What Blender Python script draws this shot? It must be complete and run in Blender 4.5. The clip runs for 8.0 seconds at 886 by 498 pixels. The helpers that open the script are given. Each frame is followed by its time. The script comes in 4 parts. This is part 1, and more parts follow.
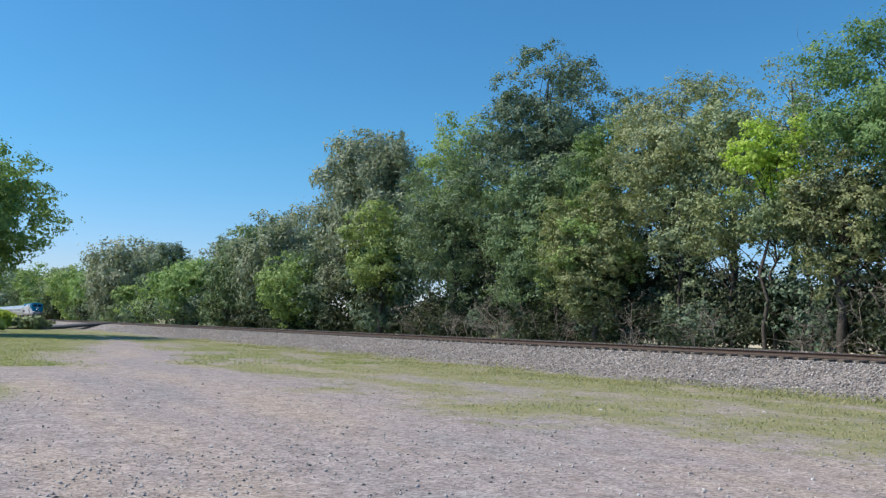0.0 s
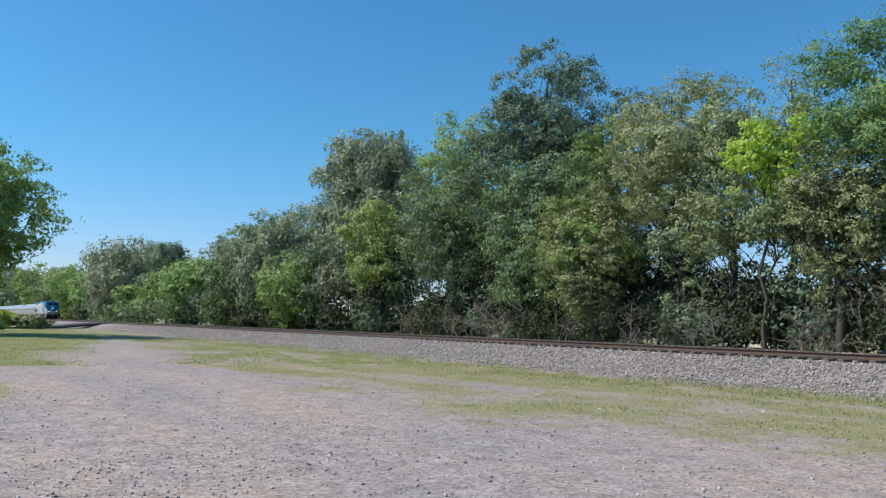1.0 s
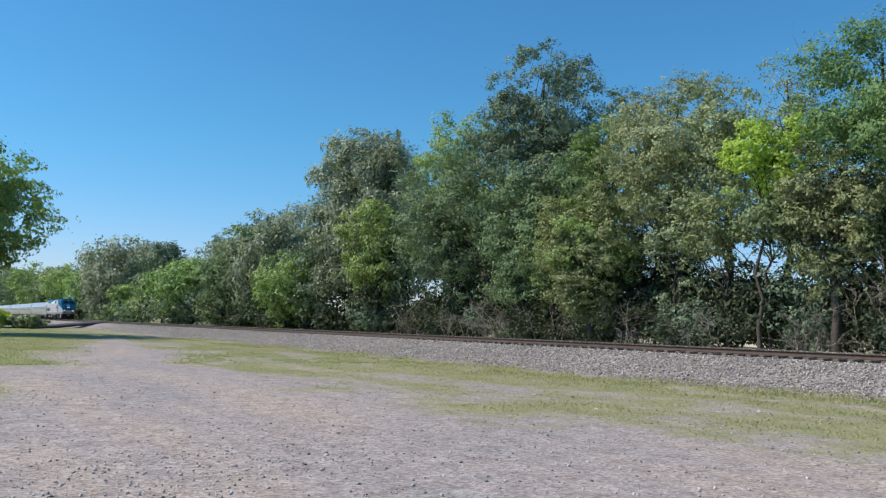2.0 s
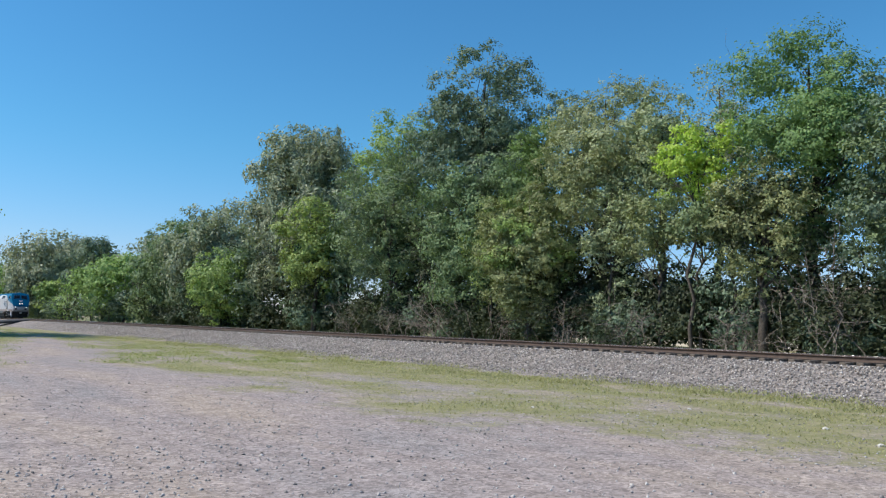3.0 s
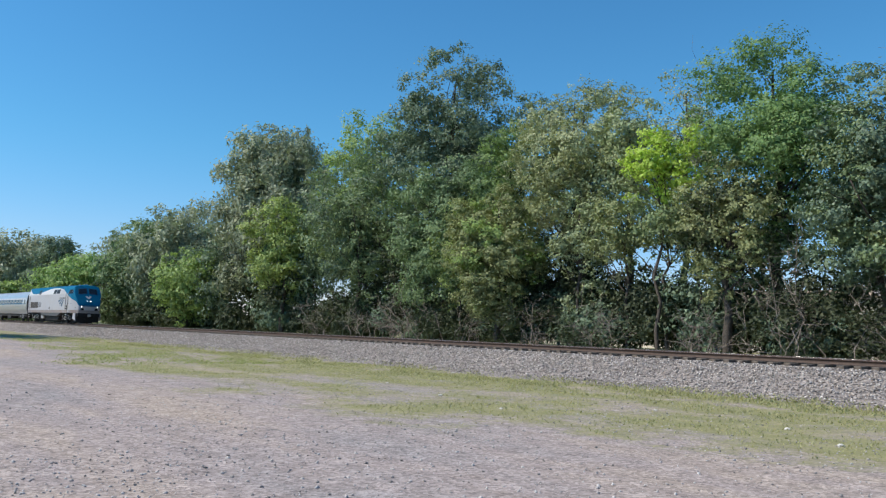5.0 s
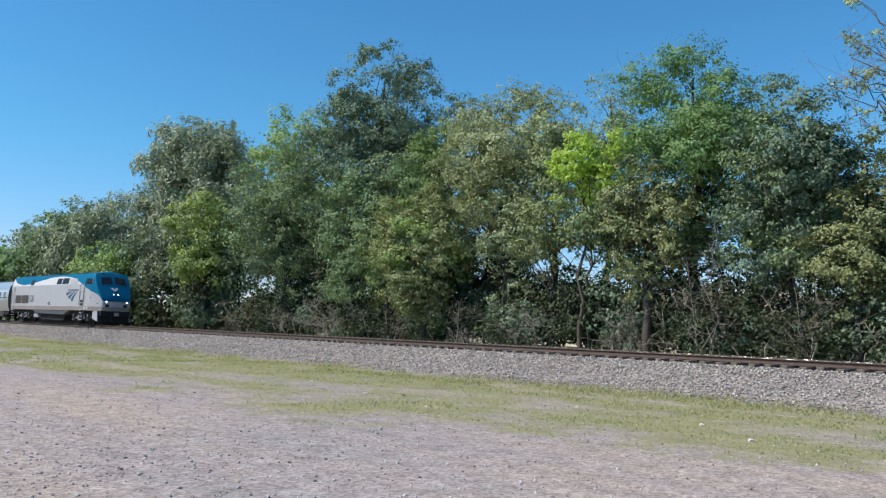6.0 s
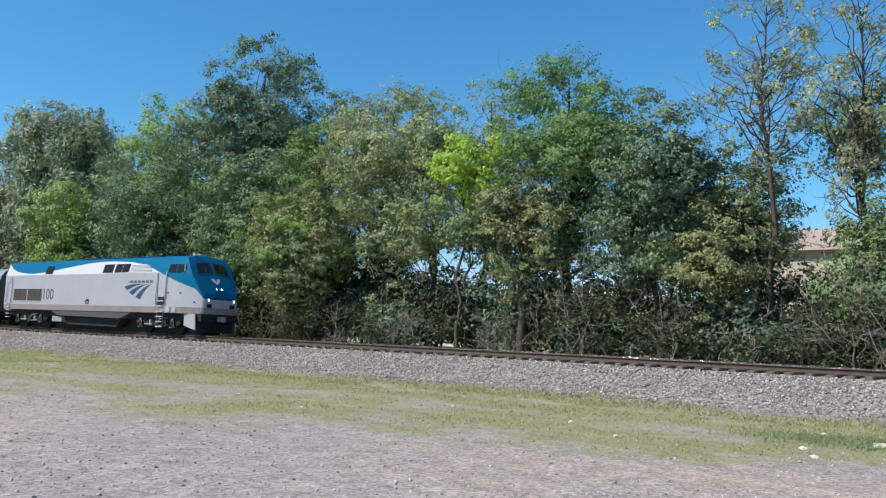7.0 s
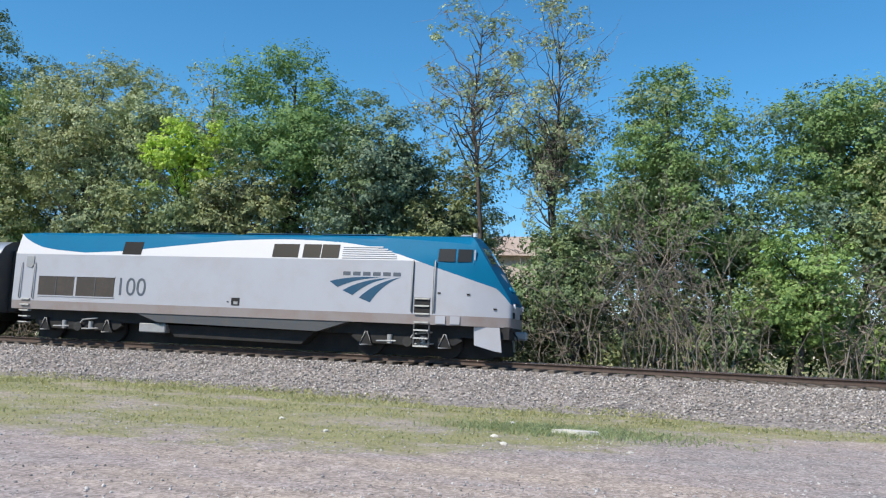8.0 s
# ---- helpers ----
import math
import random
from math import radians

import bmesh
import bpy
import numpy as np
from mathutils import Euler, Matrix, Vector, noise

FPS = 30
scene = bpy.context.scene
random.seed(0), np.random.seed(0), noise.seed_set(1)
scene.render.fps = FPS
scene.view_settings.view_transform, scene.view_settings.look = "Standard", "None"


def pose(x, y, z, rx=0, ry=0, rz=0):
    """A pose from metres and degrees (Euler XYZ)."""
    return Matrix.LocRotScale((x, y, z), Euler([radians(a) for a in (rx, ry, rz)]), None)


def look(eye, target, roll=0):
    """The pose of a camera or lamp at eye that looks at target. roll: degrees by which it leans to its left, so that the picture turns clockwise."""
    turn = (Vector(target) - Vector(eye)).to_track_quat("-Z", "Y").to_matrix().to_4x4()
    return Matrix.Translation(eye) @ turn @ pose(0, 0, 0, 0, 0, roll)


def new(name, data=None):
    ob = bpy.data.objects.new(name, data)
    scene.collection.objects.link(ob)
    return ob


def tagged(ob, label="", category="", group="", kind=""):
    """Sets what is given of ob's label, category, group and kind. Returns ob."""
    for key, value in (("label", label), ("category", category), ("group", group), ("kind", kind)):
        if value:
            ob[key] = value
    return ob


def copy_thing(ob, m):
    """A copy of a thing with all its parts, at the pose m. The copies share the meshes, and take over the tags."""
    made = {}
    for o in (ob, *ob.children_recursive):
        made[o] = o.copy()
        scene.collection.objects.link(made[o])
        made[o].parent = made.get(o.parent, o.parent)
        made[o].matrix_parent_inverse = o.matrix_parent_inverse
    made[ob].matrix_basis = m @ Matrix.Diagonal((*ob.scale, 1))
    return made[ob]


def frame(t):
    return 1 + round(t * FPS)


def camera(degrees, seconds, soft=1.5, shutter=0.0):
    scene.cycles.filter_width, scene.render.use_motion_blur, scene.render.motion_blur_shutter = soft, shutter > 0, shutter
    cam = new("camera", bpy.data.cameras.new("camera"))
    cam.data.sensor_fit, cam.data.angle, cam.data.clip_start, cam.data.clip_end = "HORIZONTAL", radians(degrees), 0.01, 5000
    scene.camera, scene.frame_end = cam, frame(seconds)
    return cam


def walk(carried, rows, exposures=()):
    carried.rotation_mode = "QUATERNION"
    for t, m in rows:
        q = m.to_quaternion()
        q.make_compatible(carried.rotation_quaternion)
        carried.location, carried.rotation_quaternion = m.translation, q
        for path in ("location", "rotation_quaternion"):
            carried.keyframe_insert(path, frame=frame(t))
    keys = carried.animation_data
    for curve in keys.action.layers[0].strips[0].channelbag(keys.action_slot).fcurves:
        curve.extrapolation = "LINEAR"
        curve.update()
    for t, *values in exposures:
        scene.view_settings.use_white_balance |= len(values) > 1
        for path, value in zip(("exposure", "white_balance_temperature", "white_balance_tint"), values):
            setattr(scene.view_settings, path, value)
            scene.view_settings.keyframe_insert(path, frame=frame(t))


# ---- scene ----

# The track runs along x at y = TRACK; the camera stands on the gravel lot at the origin.
EYE, TRACK, RAIL_TOP = 1.64, 26.56, 1.103
cam = camera(58.5, 8.0, soft=1.2)
CAM_ROWS = [
    (0.0, 56.494, 5.653, -1.489), (0.5, 56.474, 5.626, -1.470), (1.0, 56.465, 5.619, -1.482), (1.2, 56.457, 5.616, -1.485),
    (2.3, 55.791, 5.591, -1.520), (2.5, 54.838, 5.588, -1.542), (2.7, 53.815, 5.614, -1.600), (3.0, 51.809, 5.655, -1.687),
    (3.5, 51.179, 5.692, -1.760), (4.0, 51.147, 5.675, -1.740), (4.2, 51.147, 5.677, -1.740), (5.3, 47.611, 5.843, -1.900),
    (5.5, 45.979, 5.815, -2.000), (6.0, 44.292, 5.868, -2.024), (6.5, 40.319, 6.037, -2.173), (7.0, 35.562, 6.175, -2.230),
    (7.3, 31.908, 6.253, -2.300), (7.5, 28.207, 6.422, -2.360), (7.7, 23.931, 6.520, -2.500), (7.8, 22.124, 6.580, -2.540),
    (7.9, 19.528, 6.670, -2.580), (8.0, 15.301, 6.740, -2.640),
]
walk(cam, [(t, pose(0, 0, EYE, 0, 0, yaw) @ pose(0, 0, 0, pitch) @ pose(0, 0, 0, 0, roll) @ pose(0, 0, 0, 90)) for t, yaw, pitch, roll in CAM_ROWS],
     exposures=[(0.0, -0.02), (4.2, -0.01), (5.5, 0.05), (7.0, 0.14), (8.0, 0.16)])

# ---- light ----
SUN_FROM = Vector((-0.50, -0.87, 1.08)).normalized()
world = bpy.data.worlds.new("sky")
scene.world = world
world.use_nodes = True
wn, wl = world.node_tree.nodes, world.node_tree.links
sky = wn.new("ShaderNodeTexSky")
sky.sky_type = "NISHITA"
sky.sun_disc = False
sky.sun_elevation = math.asin(SUN_FROM.z)
sky.sun_rotation = math.atan2(SUN_FROM.x, SUN_FROM.y)
sky.air_density, sky.dust_density, sky.ozone_density = 1.2, 0.0, 3.0
deep = wn.new("ShaderNodeHueSaturation")
deep.inputs["Hue"].default_value, deep.inputs["Saturation"].default_value, deep.inputs["Value"].default_value = 0.489, 1.14, 1.0
wl.new(sky.outputs["Color"], deep.inputs["Color"])
tone = wn.new("ShaderNodeMix")
tone.data_type, tone.blend_type = "RGBA", "MULTIPLY"
tone.inputs[0].default_value = 1.0
# paler and less green towards the horizon
where = wn.new("ShaderNodeTexCoord")
height_of = wn.new("ShaderNodeSeparateXYZ")
wl.new(where.outputs["Generated"], height_of.inputs[0])
fade = wn.new("ShaderNodeValToRGB")
fade.color_ramp.interpolation = "EASE"
fade.color_ramp.elements[0].position, fade.color_ramp.elements[0].color = 0.0, (0.76, 0.85, 1.28, 1)
fade.color_ramp.elements[1].position, fade.color_ramp.elements[1].color = 0.24, (0.55, 0.95, 1.21, 1)
wl.new(height_of.outputs["Z"], fade.inputs[0])
wl.new(fade.outputs["Color"], tone.inputs[7])
wl.new(deep.outputs["Color"], tone.inputs[6])
wl.new(tone.outputs[2], wn["Background"].inputs["Color"])
wn["Background"].inputs["Strength"].default_value = 0.117
sun = new("sun", bpy.data.lights.new("sun", "SUN"))
sun.data.energy, sun.data.angle, sun.data.color = 5.0, radians(0.53), (1.0, 0.925, 0.80)
sun.matrix_world = look(SUN_FROM * 50, (0, 0, 0))


# ---- materials ----
def mat(name, color, rough=0.6, metal=0.0, spec=0.5):
    m = bpy.data.materials.new(name)
    m.use_nodes = True
    b = m.node_tree.nodes["Principled BSDF"]
    b.inputs["Base Color"].default_value = (*color, 1)
    b.inputs["Roughness"].default_value = rough
    b.inputs["Metallic"].default_value = metal
    b.inputs["Specular IOR Level"].default_value = spec
    return m


def node(m, kind, **kw):
    n = m.node_tree.nodes.new(kind)
    for key, value in kw.items():
        n.inputs[key.replace("_", " ")].default_value = value
    return n


def link(m, a, b):
    m.node_tree.links.new(a, b)


def ramp(m, fac, stops):
    r = m.node_tree.nodes.new("ShaderNodeValToRGB")
    els = r.color_ramp.elements
    while len(els) < len(stops):
        els.new(0.5)
    for e, (p, c) in zip(els, stops):
        e.position, e.color = p, (*c, 1)
    link(m, fac, r.inputs["Fac"])
    return r.outputs["Color"]


def mix(m, fac, a, b, how="MIX"):
    n = m.node_tree.nodes.new("ShaderNodeMix")
    n.data_type, n.blend_type = "RGBA", how
    for sock, v in ((n.inputs[0], fac), (n.inputs[6], a), (n.inputs[7], b)):
        if isinstance(v, (int, float)):
            sock.default_value = v
        elif isinstance(v, tuple):
            sock.default_value = (*v, 1)
        else:
            link(m, v, sock)
    return n.outputs[2]


def noise_tex(m, scale, detail=3.0, rough=0.55, coords="Object"):
    c = m.node_tree.nodes.new("ShaderNodeTexCoord")
    n = node(m, "ShaderNodeTexNoise", Scale=scale, Detail=detail, Roughness=rough)
    link(m, c.outputs[coords], n.inputs["Vector"])
    return n.outputs["Fac"]


def bump(m, height, strength=0.4, dist=0.02):
    b = node(m, "ShaderNodeBump", Strength=strength, Distance=dist)
    link(m, height, b.inputs["Height"])
    link(m, b.outputs["Normal"], m.node_tree.nodes["Principled BSDF"].inputs["Normal"])


def base(m, out):
    link(m, out, m.node_tree.nodes["Principled BSDF"].inputs["Base Color"])


def worn(name, color, rough, metal=0.0, grime=(0.12, 0.10, 0.08), amount=0.25, scale=2.0):
    """A painted or metal surface with streaky grime at two scales."""
    m = mat(name, color, rough, metal)
    a = noise_tex(m, scale, 6.0, 0.65)
    r = ramp(m, a, [(0.45, (0, 0, 0)), (0.75, (amount, amount, amount))])
    base(m, mix(m, r, color, grime))
    fine = noise_tex(m, scale * 14, 3.0)
    bump(m, fine, 0.08, 0.005)
    return m


def leaf_material(name, dark, light, tint=0.5, glow=0.25, sat=0.88):
    m = mat(name, light, 0.55, 0.0, 0.30)
    light = tuple(1.2 * v for v in light)
    t = m.node_tree
    geo = t.nodes.new("ShaderNodeNewGeometry")
    info = t.nodes.new("ShaderNodeObjectInfo")
    col = ramp(m, geo.outputs["Random Per Island"], [(0.0, dark), (0.55, tuple((a + b) / 2 for a, b in zip(dark, light))), (1.0, light)])
    big = noise_tex(m, 0.45, 3.0)
    col = mix(m, ramp(m, big, [(0.35, (0, 0, 0)), (0.7, (tint, tint, tint))]), col, tuple(c * 1.25 for c in light))
    hs = node(m, "ShaderNodeHueSaturation", Saturation=sat)
    mr = node(m, "ShaderNodeMapRange", To_Min=0.485, To_Max=0.512)
    link(m, info.outputs["Random"], mr.inputs["Value"])
    link(m, mr.outputs["Result"], hs.inputs["Hue"])
    link(m, col, hs.inputs["Color"])
    base(m, hs.outputs["Color"])
    tr = t.nodes.new("ShaderNodeBsdfTranslucent")
    link(m, mix(m, 1.0, hs.outputs["Color"], (1.0, 1.06, 0.70), "MULTIPLY"), tr.inputs["Color"])
    ms = t.nodes.new("ShaderNodeMixShader")
    ms.inputs[0].default_value = glow
    link(m, t.nodes["Principled BSDF"].outputs[0], ms.inputs[1])
    link(m, tr.outputs[0], ms.inputs[2])
    link(m, ms.outputs[0], t.nodes["Material Output"].inputs["Surface"])
    return m


LEAF = {
    "green": leaf_material("leaf_green", (0.070, 0.128, 0.056), (0.205, 0.285, 0.118)),
    "deep": leaf_material("leaf_deep", (0.056, 0.104, 0.066), (0.165, 0.236, 0.140)),
    "rich": leaf_material("leaf_rich", (0.060, 0.138, 0.044), (0.180, 0.298, 0.084), 0.5, 0.30, 0.90),
    "olive": leaf_material("leaf_olive", (0.110, 0.140, 0.052), (0.285, 0.315, 0.125)),
    "pale": leaf_material("leaf_pale", (0.142, 0.182, 0.085), (0.345, 0.400, 0.205)),
    "willow": leaf_material("leaf_willow", (0.130, 0.165, 0.105), (0.310, 0.345, 0.215)),
    "lime": leaf_material("leaf_lime", (0.263, 0.358, 0.062), (0.490, 0.580, 0.123), 0.5, 0.45, 1.0),
    "bright": leaf_material("leaf_bright", (0.118, 0.205, 0.054), (0.290, 0.395, 0.112), 0.5, 0.32, 0.92),
    # the shade below the canopy is put into this leaf colour
    "under": leaf_material("leaf_under_shade", (0.022, 0.034, 0.018), (0.072, 0.094, 0.044)),
}
BARK = mat("bark", (0.12, 0.10, 0.08), 0.9)
base(BARK, ramp(BARK, noise_tex(BARK, 9.0, 5.0), [(0.3, (0.035, 0.029, 0.024)), (0.7, (0.115, 0.097, 0.080))]))
bump(BARK, noise_tex(BARK, 26.0, 4.0), 0.6, 0.02)
DEADWOOD = mat("dead_wood", (0.3, 0.26, 0.22), 0.9)
base(DEADWOOD, ramp(DEADWOOD, noise_tex(DEADWOOD, 5.0, 5.0), [(0.3, (0.12, 0.099, 0.082)), (0.7, (0.31, 0.268, 0.228))]))

# gravel lot with grass cover; "cover" is painted on the sheet by grass_cover()
GROUND = mat("gravel_ground", (0.3, 0.28, 0.26), 0.95, 0.0, 0.2)
_c = GROUND.node_tree.nodes.new("ShaderNodeTexCoord")
_vor = node(GROUND, "ShaderNodeTexVoronoi", Scale=24.0, Randomness=1.0)
link(GROUND, _c.outputs["Object"], _vor.inputs["Vector"])
_map = node(GROUND, "ShaderNodeMapping", Rotation=(0, 0, 0.35), Scale=(0.35, 1.3, 1))
link(GROUND, _c.outputs["Object"], _map.inputs["Vector"])
_bn = node(GROUND, "ShaderNodeTexNoise", Scale=0.30, Detail=6.0, Roughness=0.62)
link(GROUND, _map.outputs["Vector"], _bn.inputs["Vector"])
_big = _bn.outputs["Fac"]
_mid = noise_tex(GROUND, 2.2, 5.0, 0.7)
_fine = noise_tex(GROUND, 40.0, 4.0, 0.7)
_pink = ramp(GROUND, _big, [(0.34, (0.312, 0.286, 0.282)), (0.50, (0.368, 0.312, 0.294)), (0.64, (0.418, 0.345, 0.292))])
_pebble = ramp(GROUND, _vor.outputs["Color"], [(0.0, (0.35, 0.35, 0.35)), (0.5, (0.92, 0.92, 0.92)), (1.0, (1.55, 1.55, 1.55))])
_g = mix(GROUND, 0.72, _pink, _pebble, "MULTIPLY")
_g = mix(GROUND, 0.75, _g, ramp(GROUND, _mid, [(0.3, (0.66, 0.64, 0.63)), (0.7, (1.26, 1.25, 1.25))]), "MULTIPLY")
_g = mix(GROUND, 0.45, _g, ramp(GROUND, _fine, [(0.25, (0.45, 0.45, 0.45)), (0.6, (1.2, 1.2, 1.2))]), "MULTIPLY")
_att = GROUND.node_tree.nodes.new("ShaderNodeAttribute")
_att.attribute_name = "cover"
_turf = ramp(GROUND, noise_tex(GROUND, 1.1, 6.0, 0.7), [(0.3, (0.200, 0.210, 0.082)), (0.55, (0.285, 0.275, 0.125)), (0.75, (0.360, 0.318, 0.205))])
_turf = mix(GROUND, 0.6, _turf, ramp(GROUND, noise_tex(GROUND, 18.0, 4.0, 0.7), [(0.3, (0.5, 0.5, 0.5)), (0.7, (1.3, 1.3, 1.3))]), "MULTIPLY")
_edge = node(GROUND, "ShaderNodeMath")
_edge.operation = "ADD"
link(GROUND, _att.outputs["Fac"], _edge.inputs[0])
_jit = node(GROUND, "ShaderNodeMapRange", From_Min=0.3, From_Max=0.7, To_Min=-0.30, To_Max=0.30)
link(GROUND, noise_tex(GROUND, 5.0, 6.0, 0.75), _jit.inputs["Value"])
link(GROUND, _jit.outputs["Result"], _edge.inputs[1])
base(GROUND, mix(GROUND, ramp(GROUND, _edge.outputs[0], [(0.18, (0, 0, 0)), (0.66, (0.9, 0.9, 0.9))]), _g, _turf))
_h = mix(GROUND, 0.5, _vor.outputs["Distance"], _fine)
bump(GROUND, _h, 0.5, 0.03)

STONE = mat("ballast_stone", (0.3, 0.29, 0.28), 0.9, 0.0, 0.3)
_geo = STONE.node_tree.nodes.new("ShaderNodeNewGeometry")
base(STONE, mix(STONE, 0.5, ramp(STONE, _geo.outputs["Random Per Island"], [(0.0, (0.17, 0.155, 0.15)), (0.35, (0.31, 0.275, 0.25)), (0.7, (0.42, 0.375, 0.345)), (1.0, (0.66, 0.61, 0.57))]),
                ramp(STONE, noise_tex(STONE, 30.0, 4.0), [(0.3, (0.6, 0.6, 0.6)), (0.7, (1.2, 1.2, 1.2))]), "MULTIPLY"))
PEBBLE = mat("lot_stone", (0.3, 0.29, 0.28), 0.9, 0.0, 0.3)
_geo = PEBBLE.node_tree.nodes.new("ShaderNodeNewGeometry")
base(PEBBLE, ramp(PEBBLE, _geo.outputs["Random Per Island"], [(0.0, (0.13, 0.125, 0.12)), (0.14, (0.28, 0.26, 0.25)), (0.6, (0.42, 0.39, 0.38)), (1.0, (0.54, 0.52, 0.505))]))
BED = mat("ballast_bed", (0.25, 0.24, 0.23), 0.95, 0.0, 0.2)
_c = BED.node_tree.nodes.new("ShaderNodeTexCoord")
_vb = node(BED, "ShaderNodeTexVoronoi", Scale=15.0, Randomness=1.0)
link(BED, _c.outputs["Object"], _vb.inputs["Vector"])
base(BED, mix(BED, 0.85, ramp(BED, noise_tex(BED, 0.8, 4.0), [(0.3, (0.27, 0.24, 0.225)), (0.7, (0.37, 0.325, 0.30))]),
              ramp(BED, _vb.outputs["Color"], [(0.0, (0.35, 0.35, 0.35)), (0.5, (0.9, 0.9, 0.9)), (1.0, (1.5, 1.5, 1.5))]), "MULTIPLY"))
bump(BED, _vb.outputs["Distance"], 0.9, 0.06)
RUST = mat("rusty_steel", (0.10, 0.06, 0.045), 0.75, 0.3)
base(RUST, ramp(RUST, noise_tex(RUST, 6.0, 6.0, 0.7), [(0.3, (0.045, 0.031, 0.026)), (0.7, (0.100, 0.066, 0.050))]))
RAILHEAD = mat("polished_railhead", (0.62, 0.60, 0.58), 0.28, 1.0)
ASPHALT = worn("asphalt", (0.055, 0.054, 0.056), 0.9, 0.0, (0.12, 0.11, 0.10), 0.4, 1.5)
TIE = mat("weathered_tie", (0.14, 0.12, 0.10), 0.95)
base(TIE, ramp(TIE, noise_tex(TIE, 7.0, 6.0, 0.7), [(0.3, (0.060, 0.048, 0.040)), (0.7, (0.20, 0.165, 0.135))]))
BLADE = leaf_material("grass_blade", (0.235, 0.232, 0.098), (0.430, 0.398, 0.210), 0.4, 0.5)
BLADE_LUSH = leaf_material("grass_lush", (0.215, 0.255, 0.125), (0.350, 0.385, 0.205), 0.3, 0.5)
BLADE_MEADOW = leaf_material("grass_meadow", (0.200, 0.255, 0.075), (0.335, 0.380, 0.130), 0.3, 0.5)
SILVER = worn("silver_paint", (0.40, 0.40, 0.437), 0.40, 0.15, (0.30, 0.26, 0.22), 0.35, 0.7)
WHITE = worn("white_paint", (0.52, 0.52, 0.54), 0.5, 0.0, (0.5, 0.48, 0.45), 0.2, 0.8)
WHITE.node_tree.nodes["Principled BSDF"].inputs["Specular IOR Level"].default_value = 0.2
BLUE = worn("blue_paint", (0.002, 0.126, 0.248), 0.5, 0.0, (0.012, 0.09, 0.19), 0.35, 0.8)
BLUE.node_tree.nodes["Principled BSDF"].inputs["Specular IOR Level"].default_value = 0.09
NAVY = worn("navy_paint", (0.006, 0.058, 0.120), 0.5)
LETTER = worn("grey_lettering", (0.075, 0.09, 0.115), 0.5)
BELT = worn("sill_grey", (0.25, 0.22, 0.215), 0.55, 0.0, (0.2, 0.12, 0.09), 0.5, 1.2)
SKIRT = worn("dark_grey_skirt", (0.060, 0.066, 0.074), 0.6, 0.0, (0.1, 0.08, 0.06), 0.5)
BLACK = worn("underframe_black", (0.009, 0.009, 0.010), 0.8, 0.0, (0.035, 0.029, 0.024), 0.6)
GUNMETAL = worn("dirty_steel", (0.30, 0.305, 0.31), 0.6, 0.2)
TREAD = worn("pale_step_paint", (0.46, 0.46, 0.44), 0.7, 0.0, (0.2, 0.17, 0.14), 0.5, 4.0)
PANE = mat("brown_tinted_glass", (0.014, 0.012, 0.011), 0.4, 0.0, 0.12)
TRUCK_GREY = worn("dusty_truck_grey", (0.020, 0.020, 0.020), 0.75, 0.1)
GRILLE = worn("brown_grille", (0.042, 0.034, 0.029), 0.7)
GLASS = mat("dark_glass", (0.012, 0.014, 0.017), 0.06, 0.0, 0.6)
CAB_GLASS = mat("dusty_cab_glass", (0.012, 0.016, 0.022), 0.45, 0.0, 0.08)
RUBBER = mat("rubber", (0.02, 0.02, 0.022), 0.8)
STEEL = worn("stainless_steel", (0.50, 0.51, 0.53), 0.34, 0.75, (0.3, 0.28, 0.26), 0.3, 0.5)
LAMP = mat("lit_headlight", (1, 1, 1), 0.3)
LAMP.node_tree.nodes["Principled BSDF"].inputs["Emission Color"].default_value = (1.0, 0.98, 0.92, 1)
LAMP.node_tree.nodes["Principled BSDF"].inputs["Emission Strength"].default_value = 2.2
TAN = worn("tan_wall", (0.50, 0.42, 0.36), 0.9, 0.0, (0.35, 0.3, 0.26), 0.4, 0.4)
ROOF = worn("brown_shingle", (0.40, 0.31, 0.26), 0.9, 0.0, (0.25, 0.19, 0.16), 0.5, 0.6)
PALE = worn("pale_stone", (0.58, 0.55, 0.50), 0.9, 0.0, (0.3, 0.27, 0.24), 0.4, 6.0)
CREAM = worn("cream_siding", (0.60, 0.57, 0.52), 0.8, 0.0, (0.4, 0.36, 0.3), 0.3, 0.4)


# ---- mesh helpers ----
def mesh_np(name, verts, quads, material, smooth=False):
    """A mesh from numpy arrays: verts (n, 3), quads (m, 3 or 4)."""
    verts, quads = np.asarray(verts, np.float32), np.asarray(quads, np.int32)
    me = bpy.data.meshes.new(name)
    k = quads.shape[1]
    me.vertices.add(len(verts))
    me.vertices.foreach_set("co", verts.ravel())
    me.loops.add(quads.size)
    me.loops.foreach_set("vertex_index", quads.ravel())
    me.polygons.add(len(quads))
    me.polygons.foreach_set("loop_start", np.arange(len(quads), dtype=np.int32) * k)
    me.update(calc_edges=True)
    if smooth:
        me.polygons.foreach_set("use_smooth", np.ones(len(quads), bool))
    me.materials.append(material)
    return me


def put(name, me, parent=None, label=""):
    ob = new(name, me)
    ob.parent = parent
    return tagged(ob, label)


def part(name, bm, material, parent=None, label="", smooth=False):
    """Links a bmesh as one mesh object under a thing or a part."""
    me = bpy.data.meshes.new(name)
    bmesh.ops.recalc_face_normals(bm, faces=bm.faces)
    bm.to_mesh(me)
    bm.free()
    if smooth:
        for p in me.polygons:
            p.use_smooth = True
    me.materials.append(material)
    return put(name, me, parent, label)


